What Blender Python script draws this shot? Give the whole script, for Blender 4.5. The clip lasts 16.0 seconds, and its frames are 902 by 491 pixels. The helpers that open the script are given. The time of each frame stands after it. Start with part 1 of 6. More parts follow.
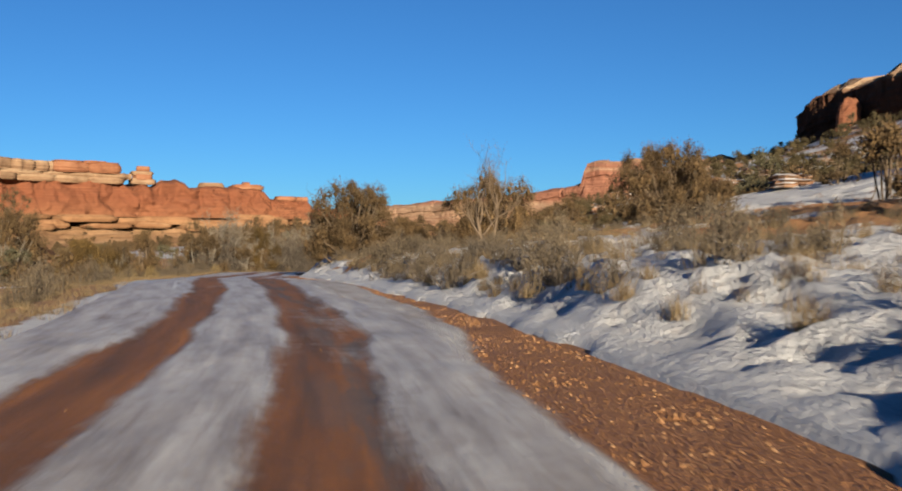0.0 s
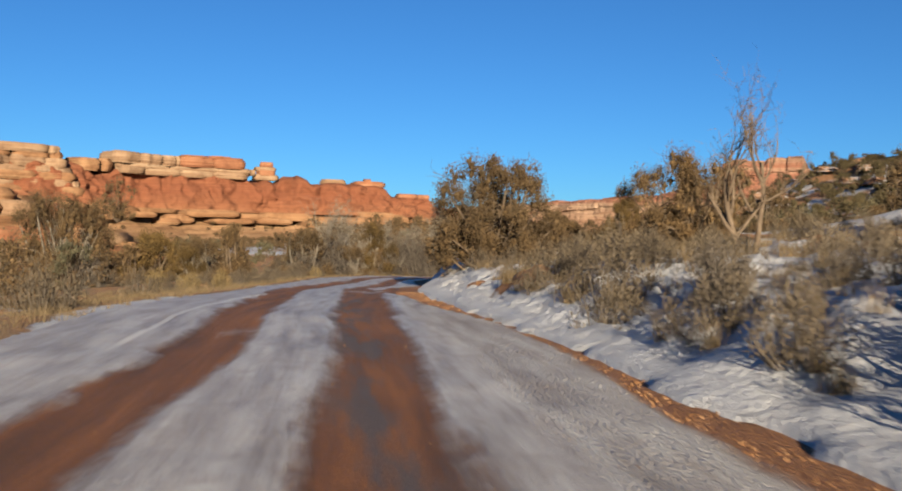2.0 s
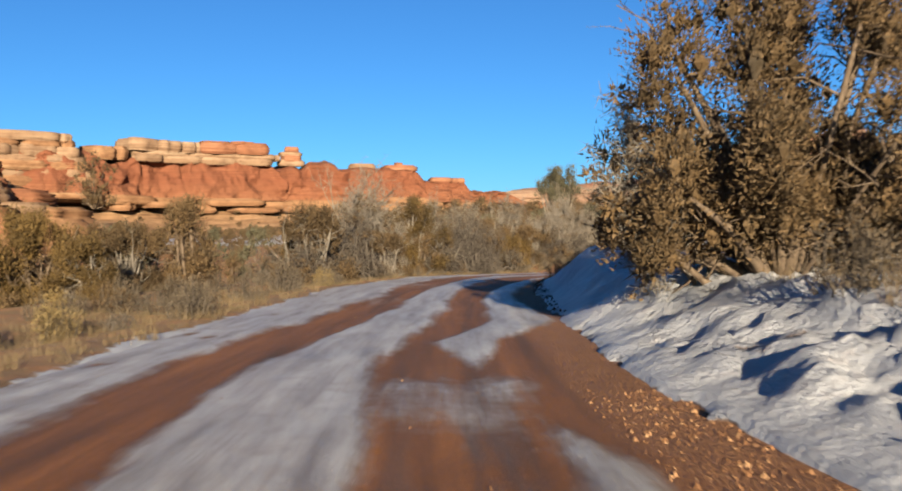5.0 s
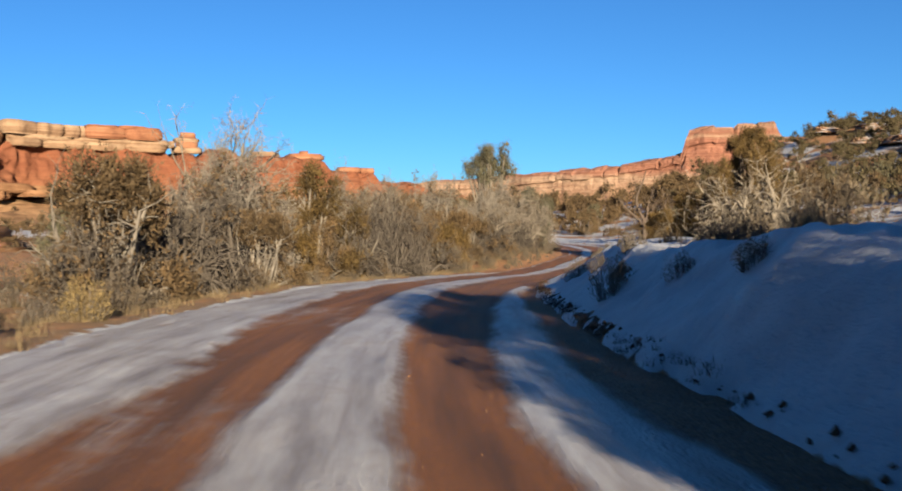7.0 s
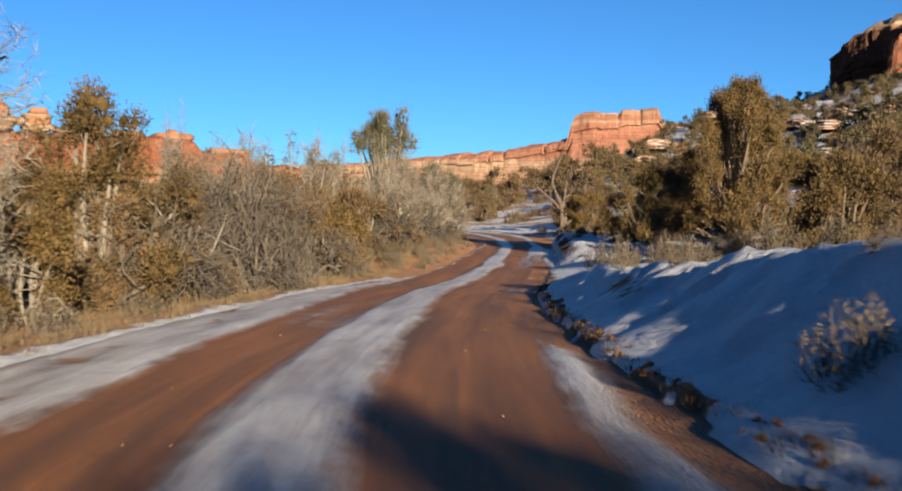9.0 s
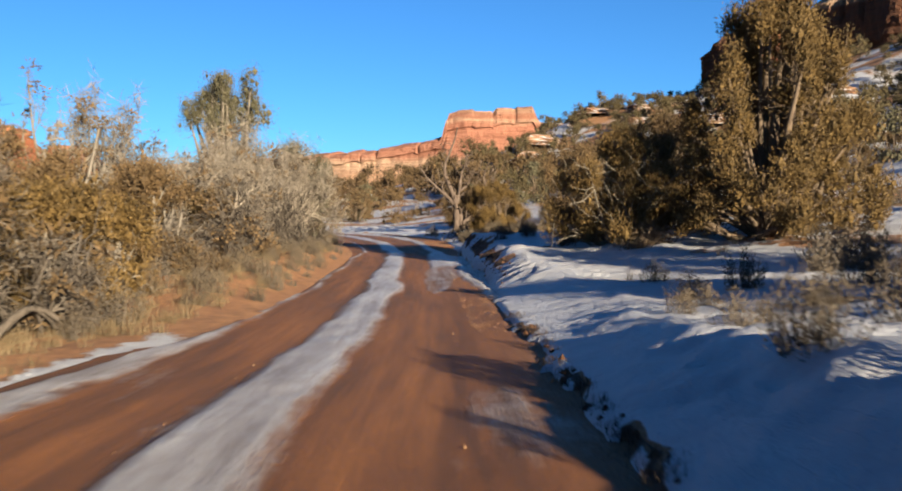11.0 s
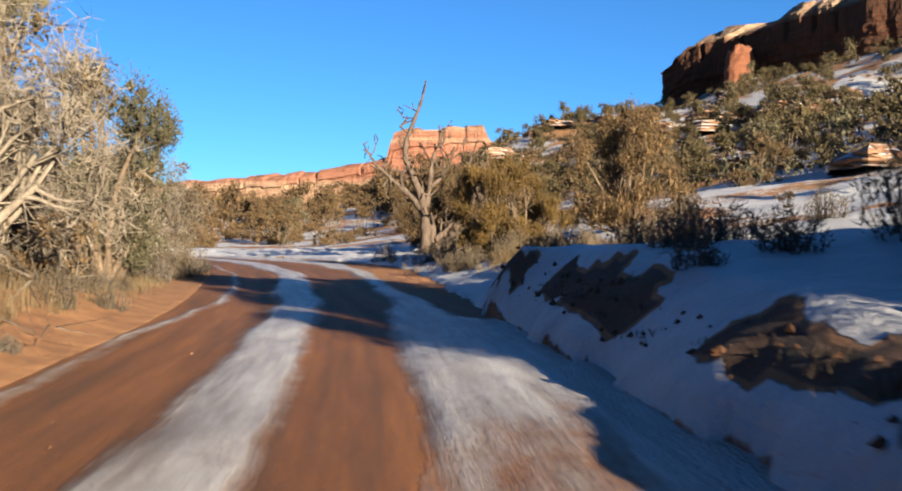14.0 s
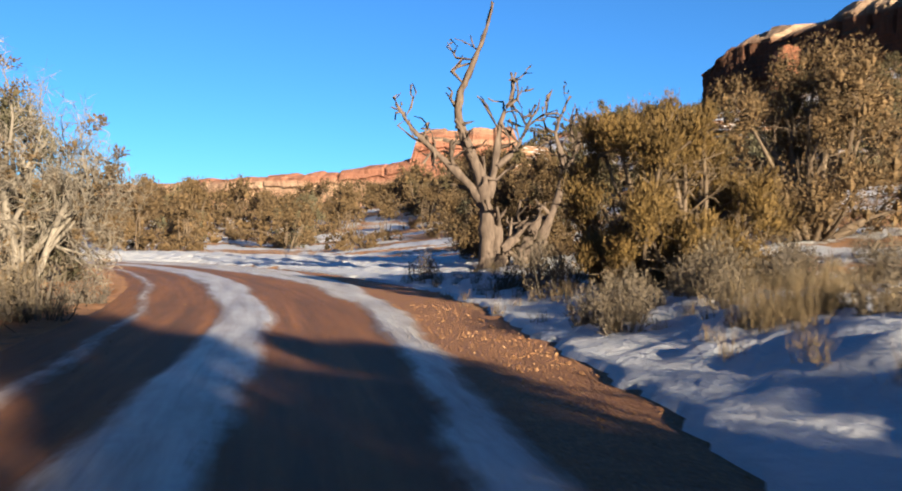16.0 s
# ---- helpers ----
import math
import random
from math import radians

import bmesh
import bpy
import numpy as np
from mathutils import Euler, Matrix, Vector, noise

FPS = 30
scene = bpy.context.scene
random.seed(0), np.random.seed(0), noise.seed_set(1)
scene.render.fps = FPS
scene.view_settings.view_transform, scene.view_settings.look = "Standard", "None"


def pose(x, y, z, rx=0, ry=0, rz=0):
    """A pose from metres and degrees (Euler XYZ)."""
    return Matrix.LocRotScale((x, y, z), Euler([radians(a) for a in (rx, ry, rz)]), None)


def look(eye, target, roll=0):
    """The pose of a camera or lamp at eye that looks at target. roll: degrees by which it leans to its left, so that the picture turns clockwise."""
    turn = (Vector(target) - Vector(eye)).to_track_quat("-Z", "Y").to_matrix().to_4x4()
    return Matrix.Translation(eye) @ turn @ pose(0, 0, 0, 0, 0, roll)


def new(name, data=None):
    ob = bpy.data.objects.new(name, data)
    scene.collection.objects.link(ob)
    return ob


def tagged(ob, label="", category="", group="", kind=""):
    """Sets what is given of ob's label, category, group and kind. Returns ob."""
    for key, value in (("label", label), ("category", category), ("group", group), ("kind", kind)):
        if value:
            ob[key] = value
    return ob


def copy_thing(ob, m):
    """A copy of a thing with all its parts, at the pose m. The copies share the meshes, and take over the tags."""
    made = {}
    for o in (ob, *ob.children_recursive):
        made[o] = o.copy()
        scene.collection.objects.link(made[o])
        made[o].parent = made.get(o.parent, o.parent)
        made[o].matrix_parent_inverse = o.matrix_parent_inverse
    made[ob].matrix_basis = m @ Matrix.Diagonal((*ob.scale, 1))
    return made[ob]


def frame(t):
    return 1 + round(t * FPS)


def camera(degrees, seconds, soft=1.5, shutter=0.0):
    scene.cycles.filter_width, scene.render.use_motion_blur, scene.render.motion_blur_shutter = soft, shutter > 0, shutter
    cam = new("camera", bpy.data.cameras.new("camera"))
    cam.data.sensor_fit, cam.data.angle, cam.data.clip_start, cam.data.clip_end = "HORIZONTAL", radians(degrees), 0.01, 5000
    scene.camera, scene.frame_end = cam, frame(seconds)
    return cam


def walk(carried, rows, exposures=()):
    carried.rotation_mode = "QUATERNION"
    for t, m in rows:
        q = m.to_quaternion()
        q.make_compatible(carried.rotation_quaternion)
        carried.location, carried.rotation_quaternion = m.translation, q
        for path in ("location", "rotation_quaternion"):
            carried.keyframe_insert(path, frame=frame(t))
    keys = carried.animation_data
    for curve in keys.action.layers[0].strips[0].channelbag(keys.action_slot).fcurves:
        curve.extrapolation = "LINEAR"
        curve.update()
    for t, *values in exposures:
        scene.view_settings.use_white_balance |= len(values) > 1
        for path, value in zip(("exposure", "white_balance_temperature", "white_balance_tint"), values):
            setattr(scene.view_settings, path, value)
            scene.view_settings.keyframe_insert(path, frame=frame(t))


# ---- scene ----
cam = camera(53.1, 16.0, soft=1.9, shutter=0.25)
PATH = [
    (0, (2.406, 1.795, 1.343), (2.319, 3.793, 1.332), 0.2),
    (0.5, (1.824, 5.347, 1.338), (1.67, 7.341, 1.327), 0.5),
    (1, (1.177, 8.76, 1.314), (0.961, 10.749, 1.311), 0.8),
    (1.5, (0.294, 12.575, 1.349), (0.009, 14.555, 1.34), 1.0),
    (2, (-0.657, 16.208, 1.285), (-1.006, 18.178, 1.272), 1.2),
    (2.5, (-1.839, 20.016, 1.274), (-2.25, 21.973, 1.258), 1.2),
    (3, (-2.887, 23.364, 1.263), (-3.331, 25.314, 1.24), 1.6),
    (3.5, (-4.119, 27.171, 1.25), (-4.57, 29.119, 1.215), 1.2),
    (4, (-5.317, 30.76, 1.15), (-5.77, 32.708, 1.108), 1.1),
    (4.2, (-5.715, 32.096, 1.127), (-6.169, 34.044, 1.082), 0.9),
    (6.3, (-9.622, 48.742, 0.534), (-9.924, 50.719, 0.487), -0.5),
    (6.5, (-9.992, 50.131, 0.522), (-10.272, 52.11, 0.47), -0.2),
    (7, (-10.831, 53.776, 0.407), (-11.047, 55.764, 0.35), 0.2),
    (7.5, (-11.513, 57.263, 0.34), (-11.663, 59.256, 0.269), 0.4),
    (8, (-12.113, 60.862, 0.35), (-12.197, 62.859, 0.279), 0.1),
    (8.5, (-12.564, 64.398, 0.25), (-12.588, 66.396, 0.168), 0.2),
    (9, (-12.859, 68.509, 0.133), (-12.811, 70.507, 0.047), 0.4),
    (9.5, (-13.011, 72.346, -0.055), (-12.883, 74.34, -0.137), 0.3),
    (10, (-12.983, 76.098, -0.151), (-12.776, 78.085, -0.237), 0.2),
    (10.2, (-12.898, 77.519, -0.168), (-12.664, 79.503, -0.255), 0.1),
    (12.3, (-10.742, 97.05, -0.976), (-10.327, 99.005, -1.042), -0.1),
    (12.5, (-10.501, 98.675, -1.057), (-10.084, 100.63, -1.122), -0.2),
    (13, (-9.926, 102.78, -1.173), (-9.494, 104.732, -1.218), -0.1),
    (13.5, (-9.36, 106.866, -1.214), (-8.91, 108.814, -1.243), -0.2),
    (14, (-8.813, 110.783, -1.25), (-8.361, 112.731, -1.27), -0.3),
    (14.5, (-8.359, 114.171, -1.224), (-7.908, 116.119, -1.242), 0.1),
    (15, (-7.829, 118.152, -1.218), (-7.383, 120.102, -1.232), 0.3),
    (15.5, (-7.405, 121.695, -1.186), (-6.973, 123.648, -1.202), 0.6),
    (16, (-7.088, 125.029, -1.193), (-6.682, 126.987, -1.202), 0.9),
]
walk(cam, [(t, look(eye, target, roll)) for t, eye, target, roll in PATH],
     [(0.0, 1.62), (3.5, 1.85), (7.0, 1.97), (9.5, 2.10), (13.0, 2.33), (16.0, 2.42)])

# ---------------------------------------------------------------- light
SUN_EL, SUN_AZ = 13.5, 161.0          # degrees; azimuth clockwise from +y
world = bpy.data.worlds.new("winter_sky")
scene.world = world
world.use_nodes = True
wn = world.node_tree
wn.nodes.clear()
sky = wn.nodes.new("ShaderNodeTexSky")
sky.sky_type = "NISHITA"
sky.sun_disc = False
sky.sun_elevation, sky.sun_rotation = radians(SUN_EL), radians(SUN_AZ)
sky.altitude, sky.air_density, sky.dust_density, sky.ozone_density = 1500, 1.0, 0.35, 4.0
back = wn.nodes.new("ShaderNodeBackground")
back.inputs["Strength"].default_value = 0.027
wout = wn.nodes.new("ShaderNodeOutputWorld")
tint = wn.nodes.new("ShaderNodeMix")
tint.data_type, tint.blend_type = "RGBA", "MULTIPLY"
tint.inputs[0].default_value = 1.0
tint.inputs[7].default_value = (0.50, 0.98, 1.34, 1)       # clear, dry winter air
wn.links.new(sky.outputs["Color"], tint.inputs[6])
wn.links.new(tint.outputs[2], back.inputs["Color"])
wn.links.new(back.outputs[0], wout.inputs["Surface"])
sun_data = bpy.data.lights.new("sun", "SUN")
sun_data.energy, sun_data.angle, sun_data.color = 5.0, radians(0.53), (1.0, 0.86, 0.64)
sun = new("sun", sun_data)
sd = Vector((math.sin(radians(SUN_AZ)) * math.cos(radians(SUN_EL)), math.cos(radians(SUN_AZ)) * math.cos(radians(SUN_EL)), math.sin(radians(SUN_EL))))
sun.matrix_world = look(sd * 300, (0, 0, 0))


# ---------------------------------------------------------------- numpy tools
def hash2(ix, iy, seed):
    h = (ix.astype(np.int64) * 374761393 + iy.astype(np.int64) * 668265263 + seed * 1442695041) & 0x7FFFFFFF
    h = ((h ^ (h >> 13)) * 1274126177) & 0x7FFFFFFF
    return ((h ^ (h >> 16)) & 0xFFFF) / 65535.0


def vnoise(x, y, seed=0):
    """Smooth value noise, -1 to 1."""
    x, y = np.asarray(x, float), np.asarray(y, float)
    ix, iy = np.floor(x), np.floor(y)
    fx, fy = x - ix, y - iy
    fx, fy = fx * fx * fx * (fx * (fx * 6 - 15) + 10), fy * fy * fy * (fy * (fy * 6 - 15) + 10)
    a, b = hash2(ix, iy, seed), hash2(ix + 1, iy, seed)
    c, d = hash2(ix, iy + 1, seed), hash2(ix + 1, iy + 1, seed)
    return 2 * ((a * (1 - fx) + b * fx) * (1 - fy) + (c * (1 - fx) + d * fx) * fy) - 1


def fbm(x, y, seed=0, octaves=4, gain=0.5):
    out, amp, tot = 0.0, 1.0, 0.0
    for k in range(octaves):
        out = out + amp * vnoise(np.asarray(x) * 2**k + 17.3 * k, np.asarray(y) * 2**k - 9.1 * k, seed + k)
        tot += amp
        amp *= gain
    return out / tot


def ramp(x, a, b):
    u = np.clip((np.asarray(x, float) - a) / (b - a), 0, 1)
    return u * u * (3 - 2 * u)


def mesh_of(name, verts, faces, material=None, smooth=False):
    """A mesh from arrays: faces is an (n, 3) or (n, 4) array, or a list of such."""
    me = bpy.data.meshes.new(name)
    parts = [np.asarray(f, np.int32) for f in (faces if isinstance(faces, list) else [faces]) if len(f)]
    verts = np.asarray(verts, np.float32)
    me.vertices.add(len(verts))
    me.vertices.foreach_set("co", verts.ravel())
    loops = np.concatenate([f.ravel() for f in parts])
    sizes = np.concatenate([np.full(len(f), f.shape[1], np.int32) for f in parts])
    me.loops.add(len(loops))
    me.loops.foreach_set("vertex_index", loops)
    me.polygons.add(len(sizes))
    me.polygons.foreach_set("loop_start", np.r_[0, np.cumsum(sizes)[:-1]].astype(np.int32))
    me.polygons.foreach_set("loop_total", sizes)
    me.polygons.foreach_set("use_smooth", np.full(len(sizes), smooth))
    me.update(calc_edges=True)
    me.validate()
    if material:
        me.materials.append(material)
    return me


def give(me, name, values):
    at = me.attributes.new(name, "FLOAT", "POINT")
    at.data.foreach_set("value", np.asarray(values, np.float32))


def grid_faces(rows, cols):
    a = np.arange((rows - 1) * cols).reshape(rows - 1, cols)[:, :-1].ravel()
    return np.stack([a, a + 1, a + cols + 1, a + cols], 1)


def part(name, me, parent, label=""):
    ob = new(name, me)
    ob.parent = parent
    return tagged(ob, label)


def thing(name, label, category, group="", at=(0, 0, 0)):
    ob = new(name)
    ob.empty_display_size = 0.3
    ob.location = at
    return tagged(ob, label, category, group)


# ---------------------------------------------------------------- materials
DULL = 0.30        # share of black mixed into every base colour, deepening shade under the bright sky


class Nodes:
    """A short hand for node trees."""

    def __init__(self, name):
        self.mat = bpy.data.materials.new(name)
        self.mat.use_nodes = True
        self.t = self.mat.node_tree
        self.t.nodes.clear()
        self.out = self.add("ShaderNodeOutputMaterial")
        self.bsdf = self.add("ShaderNodeBsdfPrincipled")
        self.t.links.new(self.bsdf.outputs[0], self.out.inputs["Surface"])
        self.pos = self.add("ShaderNodeTexCoord").outputs["Object"]

    def add(self, kind):
        return self.t.nodes.new(kind)

    def put(self, socket, value):
        if isinstance(value, bpy.types.NodeSocket):
            self.t.links.new(value, socket)
        elif isinstance(value, tuple) and len(value) == 3 and socket.type == "RGBA":
            socket.default_value = (*value, 1)
        else:
            socket.default_value = value

    def noise(self, scale, detail=4, rough=0.55, where=None, stretch=None):
        n = self.add("ShaderNodeTexNoise")
        w = where or self.pos
        if stretch:
            m = self.add("ShaderNodeMapping")
            m.inputs["Scale"].default_value = stretch
            self.put(m.inputs["Vector"], w)
            w = m.outputs[0]
        self.put(n.inputs["Vector"], w)
        n.inputs["Scale"].default_value, n.inputs["Detail"].default_value, n.inputs["Roughness"].default_value = scale, detail, rough
        return n.outputs["Fac"]

    def steps(self, fac, *stops):
        r = self.add("ShaderNodeValToRGB")
        while len(r.color_ramp.elements) < len(stops):
            r.color_ramp.elements.new(0.5)
        for e, (p, c) in zip(r.color_ramp.elements, stops):
            e.position, e.color = p, (*c, 1) if isinstance(c, tuple) else (c, c, c, 1)
        self.put(r.inputs[0], fac)
        return r.outputs[0]

    def mix(self, fac, a, b, blend="MIX"):
        m = self.add("ShaderNodeMix")
        m.data_type, m.blend_type = "RGBA", blend
        self.put(m.inputs[0], fac)
        self.put(m.inputs[6], a)
        self.put(m.inputs[7], b)
        return m.outputs[2]

    def math(self, op, a, b=0.0, clamp=False):
        m = self.add("ShaderNodeMath")
        m.operation, m.use_clamp = op, clamp
        self.put(m.inputs[0], a)
        self.put(m.inputs[1], b)
        return m.outputs[0]

    def attr(self, name):
        a = self.add("ShaderNodeAttribute")
        a.attribute_name = name
        return a.outputs["Fac"]

    def bump(self, height, strength=0.4, distance=0.02, normal=None):
        b = self.add("ShaderNodeBump")
        b.inputs["Strength"].default_value, b.inputs["Distance"].default_value = strength, distance
        self.put(b.inputs["Height"], height)
        if normal:
            self.put(b.inputs["Normal"], normal)
        self.put(self.bsdf.inputs["Normal"], b.outputs[0])
        return b.outputs[0]

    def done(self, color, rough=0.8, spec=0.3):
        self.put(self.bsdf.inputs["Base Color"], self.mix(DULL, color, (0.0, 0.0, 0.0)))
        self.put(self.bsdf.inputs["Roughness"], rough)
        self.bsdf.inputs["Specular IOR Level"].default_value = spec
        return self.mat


def island(n):
    return n.add("ShaderNodeNewGeometry").outputs["Random Per Island"]


def shade_random(n):
    return n.add("ShaderNodeObjectInfo").outputs["Random"]


def leaf_material(name, dark, mid, light):
    n = Nodes(name)
    c = n.steps(island(n), (0.0, dark), (0.5, mid), (1.0, light))
    c = n.mix(n.steps(n.noise(16, 4, 0.7), (0.40, 0.6), (0.56, 0.0)), c, dark)
    c = n.mix(n.steps(n.noise(7, 3, 0.6), (0.55, 0.0), (0.75, 0.6)), c, light)
    c = n.mix(n.steps(n.noise(0.16, 2), (0.40, 0.25), (0.58, 0.0)), c, dark)
    big = n.noise(1.3, 3)
    c = n.mix(n.steps(big, (0.35, 0.0), (0.7, 0.65)), c, light)
    c = n.mix(n.math("MULTIPLY", shade_random(n), 0.45), c, dark)
    n.bsdf.inputs["Subsurface Weight"].default_value = 0.0
    return n.done(c, 0.75, 0.2)


def bark_material(name, dark, light):
    n = Nodes(name)
    g = n.noise(9, 5, 0.65, stretch=(1.0, 1.0, 0.25))
    c = n.steps(g, (0.3, dark), (0.7, light))
    c = n.mix(n.steps(n.noise(1.7, 3), (0.4, 0.0), (0.75, 0.5)), c, dark)
    n.bump(g, 0.7, 0.015)
    return n.done(c, 0.9, 0.15)


def road_material():
    n = Nodes("muddy_iced_asphalt")
    ice, grav, wet, run, lat = (n.attr(k) for k in ("ice", "gravel", "wet", "run", "lat"))
    uv = n.add("ShaderNodeCombineXYZ")
    n.put(uv.inputs[0], lat)
    n.put(uv.inputs[1], run)
    uv = uv.outputs[0]
    along = n.noise(1.0, 6, 0.6, uv, (2.6, 0.16, 1))
    thin = n.noise(1.0, 5, 0.65, uv, (9.0, 0.30, 1))
    fine = n.noise(20, 6, 0.72)
    grit = n.noise(75, 3, 0.7)
    mud = n.steps(along, (0.26, (0.060, 0.028, 0.013)), (0.46, (0.170, 0.060, 0.015)), (0.72, (0.31, 0.113, 0.026)))
    mud = n.mix(n.steps(thin, (0.42, 0.0), (0.72, 0.45)), mud, (0.070, 0.031, 0.015))
    mud = n.mix(n.steps(fine, (0.42, 0.0), (0.75, 0.5)), mud, (0.055, 0.027, 0.015))
    mud = n.mix(n.math("MULTIPLY", wet, n.steps(n.noise(1.0, 5, 0.6, uv, (2.4, 0.32, 1)), (0.47, 0.0), (0.58, 0.85))), mud, (0.072, 0.064, 0.066))
    pebble = n.add("ShaderNodeTexVoronoi")
    pebble.inputs["Scale"].default_value = 30
    n.put(pebble.inputs["Vector"], n.pos)
    coarse = n.noise(4.0, 5, 0.7)
    stones = n.mix(n.steps(pebble.outputs["Distance"], (0.1, 0.0), (0.6, 0.8)), n.steps(coarse, (0.35, (0.27, 0.112, 0.040)), (0.65, (0.42, 0.195, 0.075))), (0.13, 0.052, 0.020))
    mud = n.mix(grav, mud, stones)
    dirt = n.noise(1.0, 6, 0.65, uv, (3.2, 0.35, 1))
    blot = n.noise(2.6, 6, 0.7)
    white = n.steps(dirt, (0.30, (0.19, 0.16, 0.14)), (0.47, (0.345, 0.318, 0.300)), (0.66, (0.49, 0.470, 0.452)))
    white = n.mix(n.steps(blot, (0.50, 0.0), (0.74, 0.65)), white, (0.24, 0.195, 0.165))
    white = n.mix(n.steps(thin, (0.55, 0.0), (0.72, 0.55)), white, (0.20, 0.155, 0.125))
    ragged = n.math("ADD", n.math("MULTIPLY", n.math("SUBTRACT", blot, 0.5), 0.55), n.math("MULTIPLY", n.math("SUBTRACT", dirt, 0.5), 0.75))
    edge = n.math("ADD", ice, ragged)
    cover = n.steps(edge, (0.30, 0.0), (0.50, 0.55), (0.68, 1.0))
    white = n.mix(n.steps(edge, (0.42, 0.8), (0.78, 0.0)), white, (0.19, 0.150, 0.122))
    c = n.mix(cover, mud, white)
    strip = n.steps(n.math("ABSOLUTE", n.math("ADD", lat, 2.32), 0.0), (0.035, 1.0), (0.055, 0.0))
    strip = n.math("MULTIPLY", strip, n.steps(n.math("DIVIDE", n.math("ABSOLUTE", n.math("SUBTRACT", run, 74.5), 0.0), 10.0), (0.72, 1.0), (0.85, 0.0)))
    c = n.mix(n.math("MULTIPLY", strip, n.steps(fine, (0.3, 0.9), (0.7, 0.55))), c, (0.62, 0.60, 0.56))
    h = n.math("ADD", n.math("MULTIPLY", cover, n.math("ADD", 0.5, n.math("MULTIPLY", dirt, 1.0))), n.math("MULTIPLY", fine, 0.6))
    h = n.math("ADD", h, n.math("MULTIPLY", grav, n.math("MULTIPLY", n.math("SUBTRACT", 0.8, pebble.outputs["Distance"]), 2.2)))
    h = n.math("ADD", h, n.math("MULTIPLY", grit, 0.3))
    n.bump(h, 0.75, 0.035)
    return n.done(c, n.steps(cover, (0.0, 0.75), (1.0, 0.45)), 0.3)


def ground_material():
    n = Nodes("red_soil_and_snow")
    snow, straw = n.attr("snow"), n.attr("straw")
    big, mid, fine = n.noise(0.35, 4), n.noise(2.5, 5, 0.65), n.noise(24, 5, 0.7)
    soil = n.steps(mid, (0.3, (0.20, 0.085, 0.035)), (0.52, (0.36, 0.165, 0.066)), (0.75, (0.50, 0.255, 0.11)))
    soil = n.mix(n.steps(fine, (0.35, 0.0), (0.8, 0.5)), soil, (0.20, 0.085, 0.04))
    litter = n.steps(fine, (0.3, (0.11, 0.07, 0.036)), (0.7, (0.29, 0.20, 0.105)))
    soil = n.mix(n.math("MULTIPLY", straw, n.steps(n.noise(1.4, 5, 0.7), (0.35, 0.15), (0.6, 1.0))), soil, litter)
    # Bare soil of the cut and bank foot (straw 0), its colour darkened for shade.
    soil = n.mix(n.steps(straw, (0.02, 0.9), (0.08, 0.0)), soil, n.steps(fine, (0.3, (0.045, 0.023, 0.013)), (0.7, (0.12, 0.058, 0.031))))
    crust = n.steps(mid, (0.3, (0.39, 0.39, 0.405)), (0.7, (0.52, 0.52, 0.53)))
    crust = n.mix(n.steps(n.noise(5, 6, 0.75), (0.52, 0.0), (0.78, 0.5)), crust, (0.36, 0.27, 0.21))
    e = n.math("ADD", snow, n.math("MULTIPLY", n.math("SUBTRACT", n.noise(3.5, 6, 0.7), 0.5), 0.7))
    cover = n.steps(e, (0.44, 0.0), (0.54, 1.0))
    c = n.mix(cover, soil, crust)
    h = n.math("ADD", n.math("MULTIPLY", cover, 1.2), n.math("ADD", n.math("MULTIPLY", mid, 0.8), n.math("MULTIPLY", fine, n.steps(cover, (0.0, 0.8), (1.0, 0.25)))))
    h = n.math("ADD", h, n.math("MULTIPLY", n.noise(7, 5, 0.65), 1.1))
    n.bump(h, 0.8, 0.09)
    return n.done(c, n.steps(cover, (0.0, 0.92), (1.0, 0.5)), 0.3)


def rock_material(name, bands, base, top, streak=0.35, redder=None, pale=0.45):
    """Layered sandstone: colour bands by height."""
    n = Nodes(name)
    sep = n.add("ShaderNodeSeparateXYZ")
    n.put(sep.inputs[0], n.pos)
    warp = n.math("MULTIPLY", n.math("SUBTRACT", n.noise(0.06, 3), 0.5), 5.0)
    z = n.math("ADD", sep.outputs[2], warp)
    u = n.math("DIVIDE", n.math("SUBTRACT", z, base), top - base, True)
    c = n.steps(u, *bands)
    if redder:
        side = n.math("DIVIDE", n.math("SUBTRACT", sep.outputs[0], redder[0]), redder[1] - redder[0], True)
        c = n.mix(n.math("MULTIPLY", n.math("MULTIPLY", side, n.steps(u, (0.40, 0.0), (0.46, 0.85))), n.steps(n.noise(0.05, 3), (0.3, 0.7), (0.6, 1.0))), c, (0.245, 0.095, 0.056))
    lay = n.noise(1.0, 6, 0.7, stretch=(0.05, 0.05, 1.6))
    c = n.mix(n.steps(lay, (0.35, 0.55), (0.6, 0.0)), c, (0.15, 0.055, 0.027))
    c = n.mix(n.steps(lay, (0.58, 0.0), (0.75, pale)), c, (0.52, 0.35, 0.20))
    vert = n.noise(0.5, 6, 0.7, stretch=(1.0, 1.0, 0.12))
    c = n.mix(n.math("MULTIPLY", n.steps(vert, (0.48, 0.0), (0.72, 1.0)), streak), c, (0.14, 0.06, 0.035))
    n.bump(n.math("ADD", lay, n.math("MULTIPLY", n.noise(0.9, 7, 0.75), 0.9)), 1.0, 0.8)
    return n.done(c, 0.95, 0.1)


